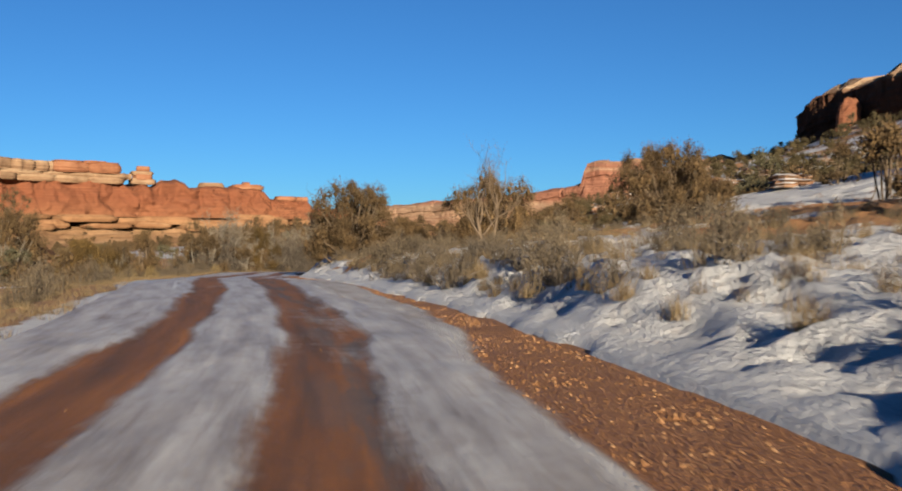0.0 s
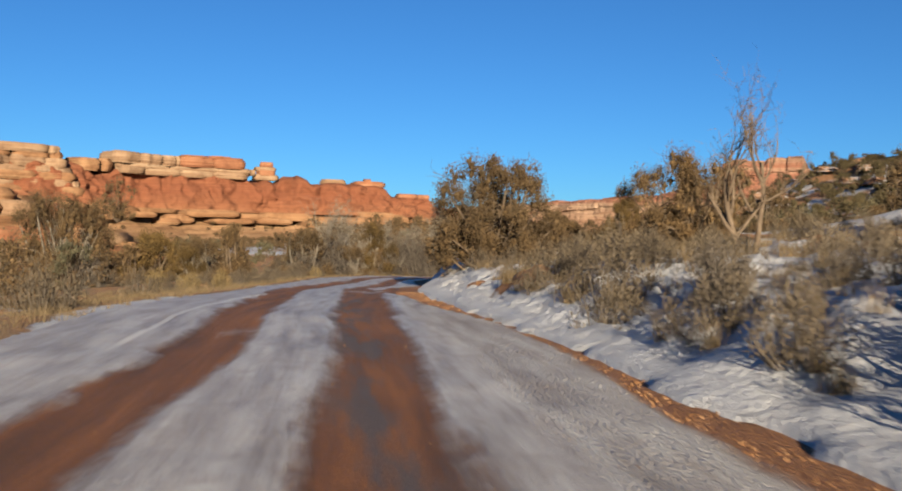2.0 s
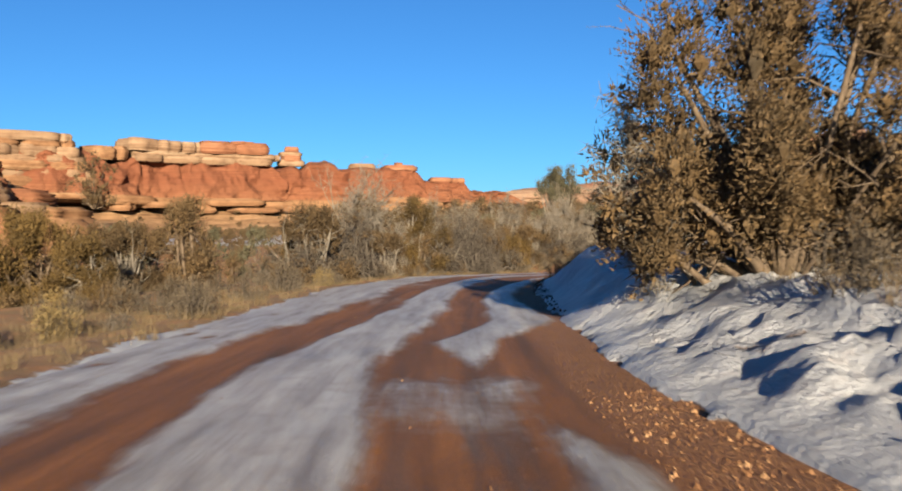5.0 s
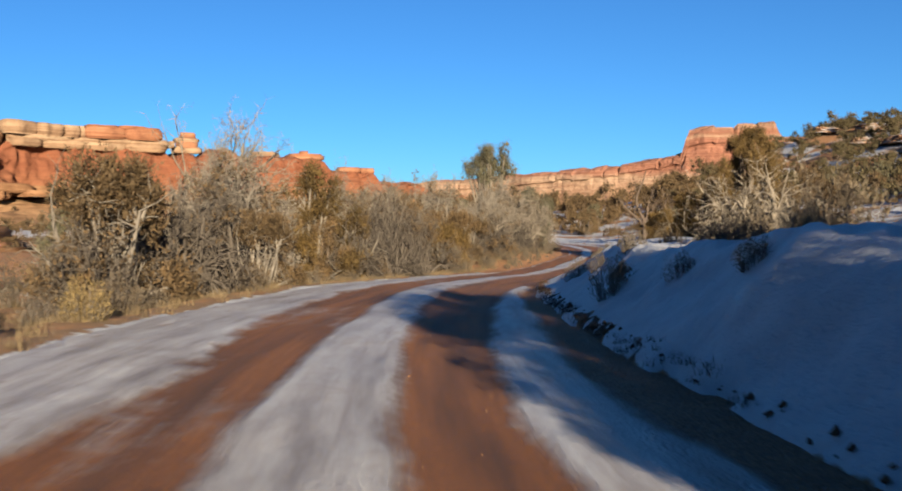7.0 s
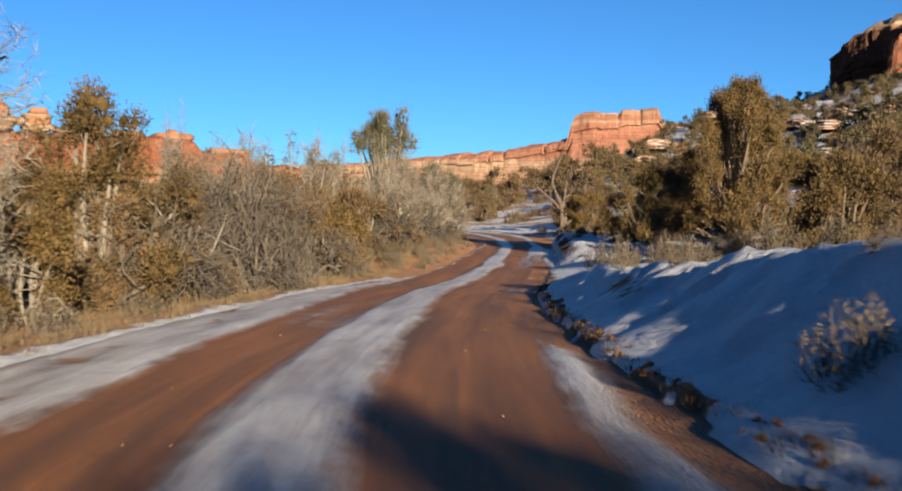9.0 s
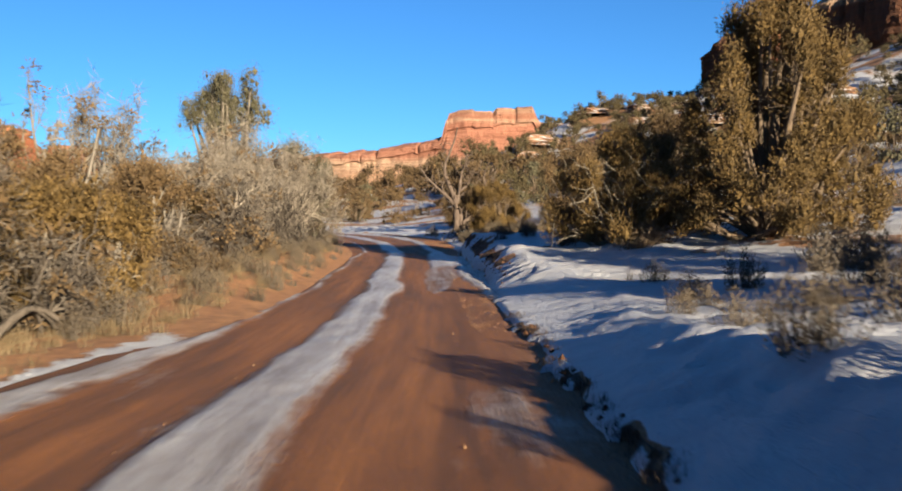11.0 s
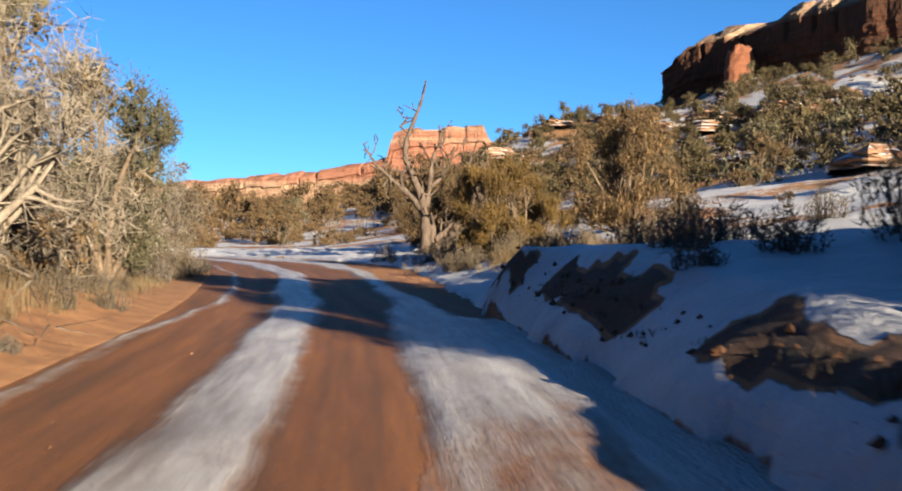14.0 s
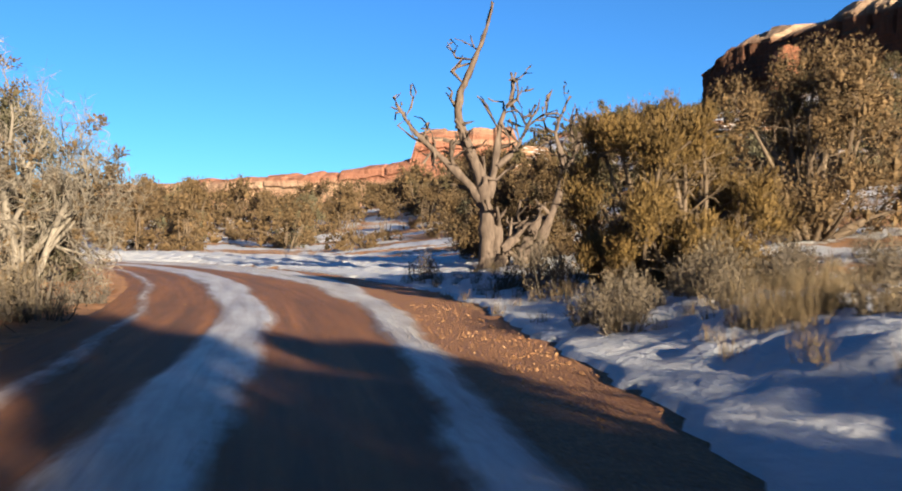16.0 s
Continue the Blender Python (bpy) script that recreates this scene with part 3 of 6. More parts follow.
def rock_wall(name, label, category, stations, material, seed, deep=40.0, step=0.8, layers=46, rough=1.0, foot=6.0, dome=0.0):
    """A layered sandstone wall along a line: stations are x, y, foot height, top height; it faces the line's right."""
    p = np.array(stations, float)
    s = np.r_[0, np.cumsum(np.hypot(*np.diff(p[:, :2], axis=0).T))]
    t = np.arange(0, s[-1], step)
    x, y, zb, zt = (np.interp(t, s, p[:, k]) for k in range(4))
    hx, hy = np.gradient(x), np.gradient(y)
    ln = np.hypot(hx, hy)
    nx, ny = hy / ln, -hx / ln
    # blocky skyline
    blocks = np.floor(t / 9 + 0.6 * vnoise(t * 0.05, t * 0, seed))
    zt = zt + rough * (2.6 * (hash2(blocks, blocks * 0 + 3, seed) - 0.5) + 0.5 * (hash2(np.floor(t / 3.1), t * 0 + 7, seed) - 0.5))
    fr = t / 9 + 0.6 * vnoise(t * 0.05, t * 0, seed)
    gap = np.exp(-(np.minimum(fr - np.floor(fr), np.ceil(fr) - fr) / 0.07) ** 2) * (hash2(np.round(fr), fr * 0 + 5, seed) > 0.6)
    zt = zt - 1.6 * rough * gap
    v = np.linspace(0, 1, layers)
    vv, tt = np.meshgrid(v, t)
    zz = zb[:, None] + (zt - zb)[:, None] * vv
    lay = np.floor(vv * 13 + 0.35 * vnoise(tt * 0.03, vv * 0 + 1, seed + 1))
    ledge = (hash2(lay, lay * 0 + 1, seed + 2) - 0.5) * (2.4 + 1.8 * ramp(vv, 0.65, 0.75)) * rough
    joint = (hash2(lay, np.floor(tt / (5 + 3 * hash2(lay, lay * 0, seed)) + 7 * hash2(lay, lay * 0 + 2, seed)), seed + 3) - 0.5) * 0.55 * rough
    butt = 4.5 * rough * fbm(tt * 0.035, vv * 0.4, seed + 5, 3) + 1.6 * rough * fbm(tt * 0.16, vv * 2.5, seed + 8, 4) + 0.6 * rough * fbm(tt * 0.6, vv * 9, seed + 9, 3)
    talus = foot * np.clip((0.42 - vv) / 0.42, 0, 1) ** 1.2 * 2.4
    roundtop = -3.2 * np.clip((vv - 0.90) / 0.10, 0, 1) ** 2 - 2.6 * rough * gap[:, None] * ramp(vv, 0.72, 0.84)
    out = ledge * ramp(vv, 0.12, 0.3) + joint * ramp(vv, 0.1, 0.3) + butt + talus + roundtop
    X, Y = x[:, None] + nx[:, None] * out, y[:, None] + ny[:, None] * out
    # top surface, going back, and a hidden rear
    extra = []
    for k, (b, dz) in enumerate(((3.0, 0.5), (8.0, 1.0), (18.0, 0.4), (deep, -1.5), (deep + 4, None))):
        back_ = out[:, -1] - b
        zz_k = zb - 4 if dz is None else zt + dz + dome * (1.0, 3.2, 4.5, 3.0)[min(k, 3)] + (0.8 + dome) * fbm(t * 0.1, t * 0 + k, seed + 12, 2)
        extra.append((x + nx * back_, y + ny * back_, zz_k))
    X = np.concatenate([X] + [e_[0][:, None] for e_ in extra], 1)
    Y = np.concatenate([Y] + [e_[1][:, None] for e_ in extra], 1)
    Z = np.concatenate([zz + 0.25 * fbm(tt * 0.3, vv * 20, seed + 15, 2)] + [e_[2][:, None] for e_ in extra], 1)
    rows, cols = X.shape
    P = np.stack([X.ravel(), Y.ravel(), Z.ravel()], 1)
    F = grid_faces(rows, cols)
    col = F[:, 0] % cols
    TALUS[name] = np.stack([X[::4, 6:int(layers * 0.38):3].ravel(), Y[::4, 6:int(layers * 0.38):3].ravel(), Z[::4, 6:int(layers * 0.38):3].ravel()], 1)
    root = thing(name, label, category)
    lo, hi = int(layers * 0.30), int(layers * 0.70)
    for piece, pick, text in (("talus", col < lo, "ledgy lower slope"), ("wall_band", (col >= lo) & (col < hi), "sheer red wall"), ("cap_rock", col >= hi, "pale overhanging cap layers")):
        f = F[pick]
        used, f2 = np.unique(f, return_inverse=True)
        part(piece, mesh_of(piece, P[used], f2.reshape(-1, 4), material, False), root, text)
    return root



# ---- the mesa: a red wall on a long slope, capped by courses of rounded pale slabs
K = 1.25


def mesa_at(x, y, z):
    return K * (x + 4) - 4, K * (y - 27) + 27, K * (z - 1.2) + 1.2


RIM = np.array([mesa_at(*p) for p in ((-215, 150, 19), (-185, 206, 20), (-169, 225, 22), (-165, 236, 23), (-153, 249, 23.2), (-148, 259, 18.5), (-145, 266, 23.0), (-139, 275, 23.2), (-119.5, 293, 23.2),
                                      (-116.6, 296.4, 18.6), (-113.2, 299.6, 21), (-110.6, 301, 19.0), (-108, 302.5, 21.4), (-104, 304, 21.2), (-100, 306, 18.4), (-96, 308.5, 19.5), (-77, 318.5, 19.6),
                                      (-75, 320.5, 16.4), (-63, 327, 16.2), (-61, 328.4, 13.4), (-52, 334.5, 11.8), (-41, 339, 9), (-20, 345, 4), (0, 350, -2))])
RIM_S = np.r_[0, np.cumsum(np.hypot(*np.diff(RIM[:, :2], axis=0).T))]


def rim(t):
    """Place, outward way and wall top along the mesa's edge."""
    t = np.asarray(t, float)
    x, y, z = (np.interp(t, RIM_S, RIM[:, k]) for k in range(3))
    x2, y2 = np.interp(t + 6, RIM_S, RIM[:, 0]), np.interp(t + 6, RIM_S, RIM[:, 1])
    x1, y1 = np.interp(t - 6, RIM_S, RIM[:, 0]), np.interp(t - 6, RIM_S, RIM[:, 1])
    ln = np.hypot(x2 - x1, y2 - y1) + 1e-9
    return x, y, z, (y2 - y1) / ln, -(x2 - x1) / ln


def slab_material(name, dark, mid, light):
    n = Nodes(name)
    lay = n.noise(1.0, 6, 0.65, stretch=(0.04, 0.04, 0.9))
    c = n.steps(lay, (0.32, dark), (0.50, mid), (0.66, light))
    c = n.mix(n.steps(shade_random(n), (0.2, 0.0), (0.9, 0.55)), c, mid)
    c = n.mix(n.steps(n.noise(0.22, 5, 0.7), (0.45, 0.0), (0.68, 0.7)), c, dark)
    n.bump(n.math("ADD", lay, n.math("MULTIPLY", n.noise(0.8, 6, 0.7), 0.5)), 0.7, 0.5)
    return n.done(c, 0.95, 0.1)


CREAM_SLAB = slab_material("cream_sandstone", (0.13, 0.073, 0.043), (0.255, 0.160, 0.098), (0.335, 0.238, 0.155))
RED_SLAB = slab_material("orange_sandstone", (0.13, 0.051, 0.028), (0.243, 0.105, 0.056), (0.32, 0.178, 0.103))
TAN_SLAB = slab_material("tan_ledge_sandstone", (0.122, 0.058, 0.029), (0.247, 0.131, 0.068), (0.32, 0.195, 0.107))


def slab(root, place, out, z, long, thick, deep, seed, material, name="cap_slab"):
    """A rounded, bedded slab: place is x, y and the way it faces."""
    r4 = np.random.default_rng(seed)
    n, rows = 30, 11
    th = np.linspace(0, 2 * np.pi, n, endpoint=False)
    ct, st = np.cos(th), np.sin(th)
    foot_ = (np.abs(ct) ** 5 + np.abs(st) ** 5) ** (-1 / 5)
    foot_ = foot_ * (1 + 0.13 * vnoise(ct * 2.1 + seed, st * 2.1, seed) + 0.06 * vnoise(ct * 5 + seed, st * 5, seed + 1))
    x, y, nx, ny = place
    V = []
    for k in range(rows):
        v = k / (rows - 1)
        w = (1 - abs(2 * v - 1) ** 4) ** 0.22 * (1 + 0.035 * r4.uniform(-1, 1) - 0.05 * (k % 2)) if 0 < k < rows - 1 else 0.86
        a, b = ct * foot_ * w * long / 2, st * foot_ * w * deep / 2
        zz = z + thick * v + 0.05 * thick * vnoise(a * 0.15 + seed, b * 0.15, seed + 2)
        V.append(np.stack([x + nx * (out + b) - ny * a, y + ny * (out + b) + nx * a, zz], 1))
    V = np.concatenate(V + [np.array([[x + nx * out, y + ny * out, z + thick * 1.03]])])
    i = np.arange((rows - 1) * n).reshape(rows - 1, n)
    j = np.roll(i, -1, axis=1)
    Q = np.stack([i, j, j + n, i + n], -1).reshape(-1, 4)
    top = np.arange((rows - 1) * n, rows * n)
    T = np.stack([top, np.roll(top, -1), np.full(n, rows * n)], 1)
    return part(name, mesh_of(name, V, [Q, T], material, True), root)


def on_rim(t):
    x, y, _, nx, ny = (float(q) for q in rim(t))
    return x, y, nx, ny


def mesa():
    root = thing("sandstone_mesa", "long red sandstone mesa with cream slab caps in sun", "mesa")
    r4 = np.random.default_rng(3)
    t = np.arange(0, RIM_S[-1], 0.7)
    x, y, zt, nx, ny = rim(t)
    zt = zt + 1.0 * vnoise(t * 0.11, t * 0, 5) + 0.5 * vnoise(t * 0.4, t * 0, 6)
    zf = np.minimum(K * 8.3, zt - 4)
    v = np.linspace(0, 1, 34)
    vv, tt = np.meshgrid(v, t)
    crack = np.zeros_like(t)
    for c in np.cumsum(r4.uniform(7, 26, 60)):
        crack += r4.uniform(0.6, 2.6) * np.exp(-((t - c) / r4.uniform(0.5, 1.3)) ** 2)
    out = 6.0 * fbm(tt * 0.028, vv * 0.3, 41, 3) + 4.2 * fbm(tt * 0.11, vv * 1.6, 44, 3) + 1.9 * fbm(tt * 0.36, vv * 5, 47, 3) - 3.0 * ramp(zf[:, None] + (zt - zf)[:, None] * vv, K * 19.5, K * 21)
    out = out + 0.9 * (hash2(np.floor(vv * 7 + 0.3 * vnoise(tt * 0.04, vv, 8)), vv * 0 + 1, 9) - 0.5) - crack[:, None] * ramp(vv, 0.0, 0.5)
    out = out + 5.0 * (1 - vv) ** 1.5 - 5.0 * np.clip((vv - 0.86) / 0.14, 0, 1) ** 2
    X, Y = x[:, None] + nx[:, None] * out, y[:, None] + ny[:, None] * out
    Z = zf[:, None] + (zt - zf)[:, None] * vv
    for back_, dz in ((-8, 0.3), (-22, 0.0), (-60, -1.0), (-64, -30)):
        X = np.concatenate([X, (x + nx * back_)[:, None]], 1)
        Y = np.concatenate([Y, (y + ny * back_)[:, None]], 1)
        Z = np.concatenate([Z, (zt + dz)[:, None]], 1)
    part("red_wall", mesh_of("red_wall", np.stack([X.ravel(), Y.ravel(), Z.ravel()], 1), grid_faces(*X.shape), RED_WALL, True), root, "sheer red wall")
    # the slope below: steep beds by the wall, running out to the valley
    u = np.linspace(0, 1, 70)
    uu, tt = np.meshgrid(u, t[::2])
    reach = -4 + 118 * uu**1.5
    stepz = 17.5 * np.clip(1 - uu, 0, 1) ** 1.5
    stepz = stepz + 0.8 * (np.floor(stepz / 1.6 + 0.7 * fbm(tt * 0.05, uu * 3, 52, 2)) * 1.6 - stepz) * (1 - ramp(uu, 0.25, 0.6))
    low = np.minimum(zf + 1.2, K * 8.3 + 1.2)[::2, None]
    TX, TY = x[::2, None] + nx[::2, None] * reach, y[::2, None] + ny[::2, None] * reach
    TZ = low - 17.5 + stepz + (1.6 * fbm(TX * 0.05, TY * 0.05, 55, 3) + 0.6 * fbm(TX * 0.3, TY * 0.3, 57, 3)) * ramp(uu, 0.02, 0.2)
    part("talus", mesh_of("talus", np.stack([TX.ravel(), TY.ravel(), TZ.ravel()], 1), grid_faces(*TX.shape), SCREE, True), root, "stony tan slope with ledges")
    TALUS["sandstone_mesa"] = np.stack([TX[::3, 2:44:3].ravel(), TY[::3, 2:44:3].ravel(), TZ[::3, 2:44:3].ravel()], 1)
    # beds of broken tan rock at the wall's foot
    for k in range(46):
        a = r4.uniform(0.03, 0.80) * RIM_S[-1]
        slab(root, on_rim(a), r4.uniform(2, 14), float(np.interp(a, t, zf)) - r4.uniform(0.5, 6.0), r4.uniform(8, 30), r4.uniform(1.8, 3.4), r4.uniform(10, 18), 300 + k, TAN_SLAB, "foot_slab")

    def course(p, q, z0, z1, longs, out_, material, seed, deep=15):
        """A row of slabs from one place of the rim to another, by first-guess coordinates."""
        a, b = (float(np.interp(K * (w + 4) - 4, RIM[:, 0], RIM_S)) for w in (p, q))
        r5 = np.random.default_rng(seed)
        k = 0
        while a < b - 1:
            ln = min(b - a, K * longs * r5.uniform(0.7, 1.35))
            lo, hi = K * (z0 - 1.2) + 1.2, K * (z1 - 1.2) + 1.2
            slab(root, on_rim(a + ln / 2), out_ - deep / 2 + r5.uniform(-0.8, 0.8), lo - 0.12 * (hi - lo), ln * 1.18, (hi - lo) * r5.uniform(1.10, 1.28), deep, seed * 7 + k, material)
            a, k = a + ln, k + 1

    # layered outcrop at the near end
    for k, (z0, z1, o, m) in enumerate(((11.0, 13.6, 5.6, TAN_SLAB), (13.4, 15.6, 4.6, CREAM_SLAB), (15.4, 17.4, 5.0, TAN_SLAB), (17.2, 19.4, 3.4, CREAM_SLAB), (19.2, 21.6, 4.2, CREAM_SLAB), (21.4, 23.2, 2.6, TAN_SLAB), (23.0, 25.0, 3.0, CREAM_SLAB))):
        course(-186 + 1.5 * k, -151 - 0.5 * k, z0, z1, 12, o, m, 400 + k)
    course(-215, -188, 17.5, 20.5, 14, 3, TAN_SLAB, 421)
    course(-150.5, -146.4, 19.5, 22.6, 5, 1.5, TAN_SLAB, 422)
    # the cap: two courses over the red wall
    course(-145.6, -118.2, 19.2, 21.0, 11, 3.2, CREAM_SLAB, 431)
    course(-145.0, -116.6, 20.9, 22.6, 13, 2.0, CREAM_SLAB, 432)
    course(-146.0, -138.2, 22.4, 25.5, 9, 3.2, CREAM_SLAB, 433)
    course(-138.0, -133.8, 22.4, 25.3, 5, 2.2, CREAM_SLAB, 434, 9)
    course(-133.6, -118.8, 22.6, 25.4, 9, 3.6, RED_SLAB, 435)
    course(-133.0, -121.5, 25.0, 26.0, 9, 1.6, RED_SLAB, 436)
    # a hoodoo of piled knobs
    for k, (z0, z1, ln) in enumerate(((19.6, 21.2, 5.0), (21.1, 22.7, 3.8), (22.6, 23.6, 4.4), (23.5, 25.2, 2.6))):
        course(-113.2 - ln / 2, -113.2 + ln / 2 + 0.3, z0, z1, 9, 1.5, RED_SLAB if k % 2 else CREAM_SLAB, 441 + k, K * ln)
    # thin caps farther on
    course(-96, -90, 18.8, 20.6, 7, -1.6, CREAM_SLAB, 451, 9)
    course(-86, -78, 18.8, 20.4, 8, -1.6, RED_SLAB, 452, 9)
    course(-83.5, -81.6, 20.0, 21.3, 3, -3.0, RED_SLAB, 453, 4)
    course(-73, -63, 15.0, 16.8, 9, -2.4, RED_SLAB, 454, 9)
    return root


RED_WALL = rock_material("red_wall_sandstone", [(0.0, (0.30, 0.15, 0.078)), (0.22, (0.26, 0.105, 0.054)), (0.5, (0.225, 0.080, 0.042)), (0.8, (0.24, 0.088, 0.046)), (1.0, (0.27, 0.112, 0.06))], 8, 28, 0.35, None, 0.25)
SCREE = slab_material("stony_tan_slope", (0.17, 0.09, 0.045), (0.33, 0.19, 0.10), (0.40, 0.25, 0.14))
mesa()


def ledge_knoll():
    """A near hill of tan ledges at the mesa's end."""
    root = thing("rock_knoll", "low knoll of tan layered sandstone ledges below the mesa", "rock")
    r5 = np.random.default_rng(12)
    for k in range(7):
        z, rad = -6 + 1.75 * k, 30 - 3.1 * k
        for m in range(9):
            a = radians(-105 + 21 * m + r5.uniform(-8, 8))
            nx, ny = math.cos(a), math.sin(a)
            slab(root, (-96 + nx * rad * 1.25, 128 + ny * rad, nx, ny), -4 + r5.uniform(-2, 1), z, rad * 0.55 * r5.uniform(0.8, 1.4), r5.uniform(1.9, 2.6), 14, 700 + 10 * k + m, (TAN_SLAB, CREAM_SLAB, TAN_SLAB, RED_SLAB)[(k + m) % 4], "ledge")
    slab(root, (-96, 128, 1.0, 0.0), 0, -6.5, 30, 12.4, 34, 790, TAN_SLAB, "summit")
    return root


ledge_knoll()
rock_wall("sandstone_butte", "sunlit red butte with pale layers above juniper slopes", "butte",
          [(-120, 560, -2, 18), (-54, 548, 0, 22), (-30, 530, 2, 24), (8, 505, 4, 26), (32, 494, 6, 28.5), (44, 487, 8, 30.5), (49.5, 482, 10, 32), (51.5, 480, 10, 42), (61, 476, 12, 43.5),
           (88.8, 470, 14, 44), (91.5, 469.5, 14, 37), (103, 466, 16, 37), (106, 464, 16, 41.5), (120, 462, 18, 45), (135, 460, 20, 45.5), (150, 464, 22, 42), (169, 471, 24, 38)], BUTTE, 9, deep=60, step=0.9, layers=56, rough=0.55)
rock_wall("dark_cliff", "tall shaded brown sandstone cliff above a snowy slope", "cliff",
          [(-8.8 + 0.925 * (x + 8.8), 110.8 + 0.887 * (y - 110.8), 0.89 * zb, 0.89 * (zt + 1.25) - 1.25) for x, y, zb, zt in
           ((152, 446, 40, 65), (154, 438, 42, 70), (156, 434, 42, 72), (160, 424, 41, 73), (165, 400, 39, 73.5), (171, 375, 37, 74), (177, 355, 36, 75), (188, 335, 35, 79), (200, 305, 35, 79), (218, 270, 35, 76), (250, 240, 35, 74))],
          SHADEROCK, 15, deep=70, step=0.8, rough=0.9, foot=3, dome=1.0)


# ---------------------------------------------------------------- plants: skeletons of limbs
def tubes(lines, sides):
    """Tapered tubes along lines; each line is (points, radii)."""
    V, Q, base = [], [], 0
    ang = np.linspace(0, 2 * np.pi, sides, endpoint=False)
    for p, r in lines:
        p = np.asarray(p)
        t = np.gradient(p, axis=0)
        t /= np.linalg.norm(t, axis=1)[:, None] + 1e-9
        ref = np.where(np.abs(t[:, 2:3]) > 0.9, np.array([[1.0, 0, 0]]), np.array([[0, 0, 1.0]]))
        a = np.cross(t, ref)
        a /= np.linalg.norm(a, axis=1)[:, None] + 1e-9
        b = np.cross(t, a)
        ring = p[:, None] + np.asarray(r)[:, None, None] * (np.cos(ang)[None, :, None] * a[:, None] + np.sin(ang)[None, :, None] * b[:, None])
        V.append(ring.reshape(-1, 3))
        n = len(p)
        i = np.arange((n - 1) * sides).reshape(n - 1, sides)
        j = np.roll(i, -1, axis=1)
        Q.append(np.stack([i, j, j + sides, i + sides], -1).reshape(-1, 4) + base)
        base += n * sides
    return np.concatenate(V), np.concatenate(Q)


def grow(rng, start, way, length, radius, level, levels, kids, droop, out, wiggle=0.35, shrink=0.66, spread_=0.9):
    """A limb with side limbs, collected in out as (points, radii, level)."""
    n = (6, 4, 2, 2)[min(level, 3)]
    p, w, pts = np.array(start, float), np.array(way, float), [np.array(start, float)]
    for _ in range(n):
        w = w + rng.normal(0, wiggle / n * 1.6, 3) + np.array([0, 0, droop]) / n
        w /= np.linalg.norm(w)
        p = p + w * length / n
        pts.append(p)
    rad = radius * np.linspace(1, 0.42 if level < levels else 0.2, n + 1)
    out.append((np.array(pts), rad, level))
    if level == levels:
        return
    for k in range(kids[level]):
        u = rng.uniform(0.3, 1.0)
        i = min(n - 1, int(u * n))
        at = pts[i] + (pts[i + 1] - pts[i]) * (u * n - i)
        tang = pts[i + 1] - pts[i]
        tang /= np.linalg.norm(tang)
        side = np.cross(tang, rng.normal(0, 1, 3))
        side /= np.linalg.norm(side) + 1e-9
        a = rng.uniform(0.45, 1.0) * spread_
        grow(rng, at, tang * math.cos(a) + side * math.sin(a), length * shrink * rng.uniform(0.7, 1.15), rad[i] * 0.62, level + 1, levels, kids, droop, out, wiggle, shrink, spread_)


def sprays(rng, centres, size, count, long, wide, up=0.25):
    """Small pointed leaf sprays standing out from clump centres."""
    c = np.repeat(np.asarray(centres), count, axis=0)
    n = len(c)
    o = rng.normal(0, 1, (n, 3))
    o /= np.linalg.norm(o, axis=1)[:, None]
    sz = np.repeat(np.broadcast_to(size, len(centres)), count)
    base = c + o * (sz * rng.uniform(0.15, 1.0, n) ** 0.6)[:, None] * np.array([1, 1, 0.8])
    w = o + rng.normal(0, 0.5, (n, 3)) + np.array([0, 0, up])
    w /= np.linalg.norm(w, axis=1)[:, None]
    s = np.cross(w, rng.normal(0, 1, (n, 3)))
    s /= np.linalg.norm(s, axis=1)[:, None] + 1e-9
    ln = (long * rng.uniform(0.6, 1.3, n))[:, None]
    wd = (wide * rng.uniform(0.6, 1.3, n))[:, None]
    V = np.stack([base - s * wd, base + s * wd, base + w * ln], 1).reshape(-1, 3)
    return V, np.arange(3 * n).reshape(n, 3)


def fit_to(lines, width, height):
    """Scale a skeleton to a width and height."""
    allp = np.concatenate([l[0] for l in lines])
    kz = height / max(0.1, allp[:, 2].max())
    kx = width / max(0.1, np.ptp(allp[:, 0]) * 0.5 + np.ptp(allp[:, 1]) * 0.5)
    k = np.array([kx, kx, kz])
    return [(l[0] * k, l[1], l[2]) for l in lines]


def woody(name, lines, material, thin=3, cut=99, thick=7):
    big = [(p, r) for p, r, l in lines if l < 2]
    small = [(p, r) for p, r, l in lines if 2 <= l <= cut]
    V, F = tubes(big, thick)
    if small:
        v, f = tubes(small, thin)
        V, F = np.concatenate([V, v]), np.concatenate([F, f + len(V)])
    return mesh_of(name, V, F, material, True)


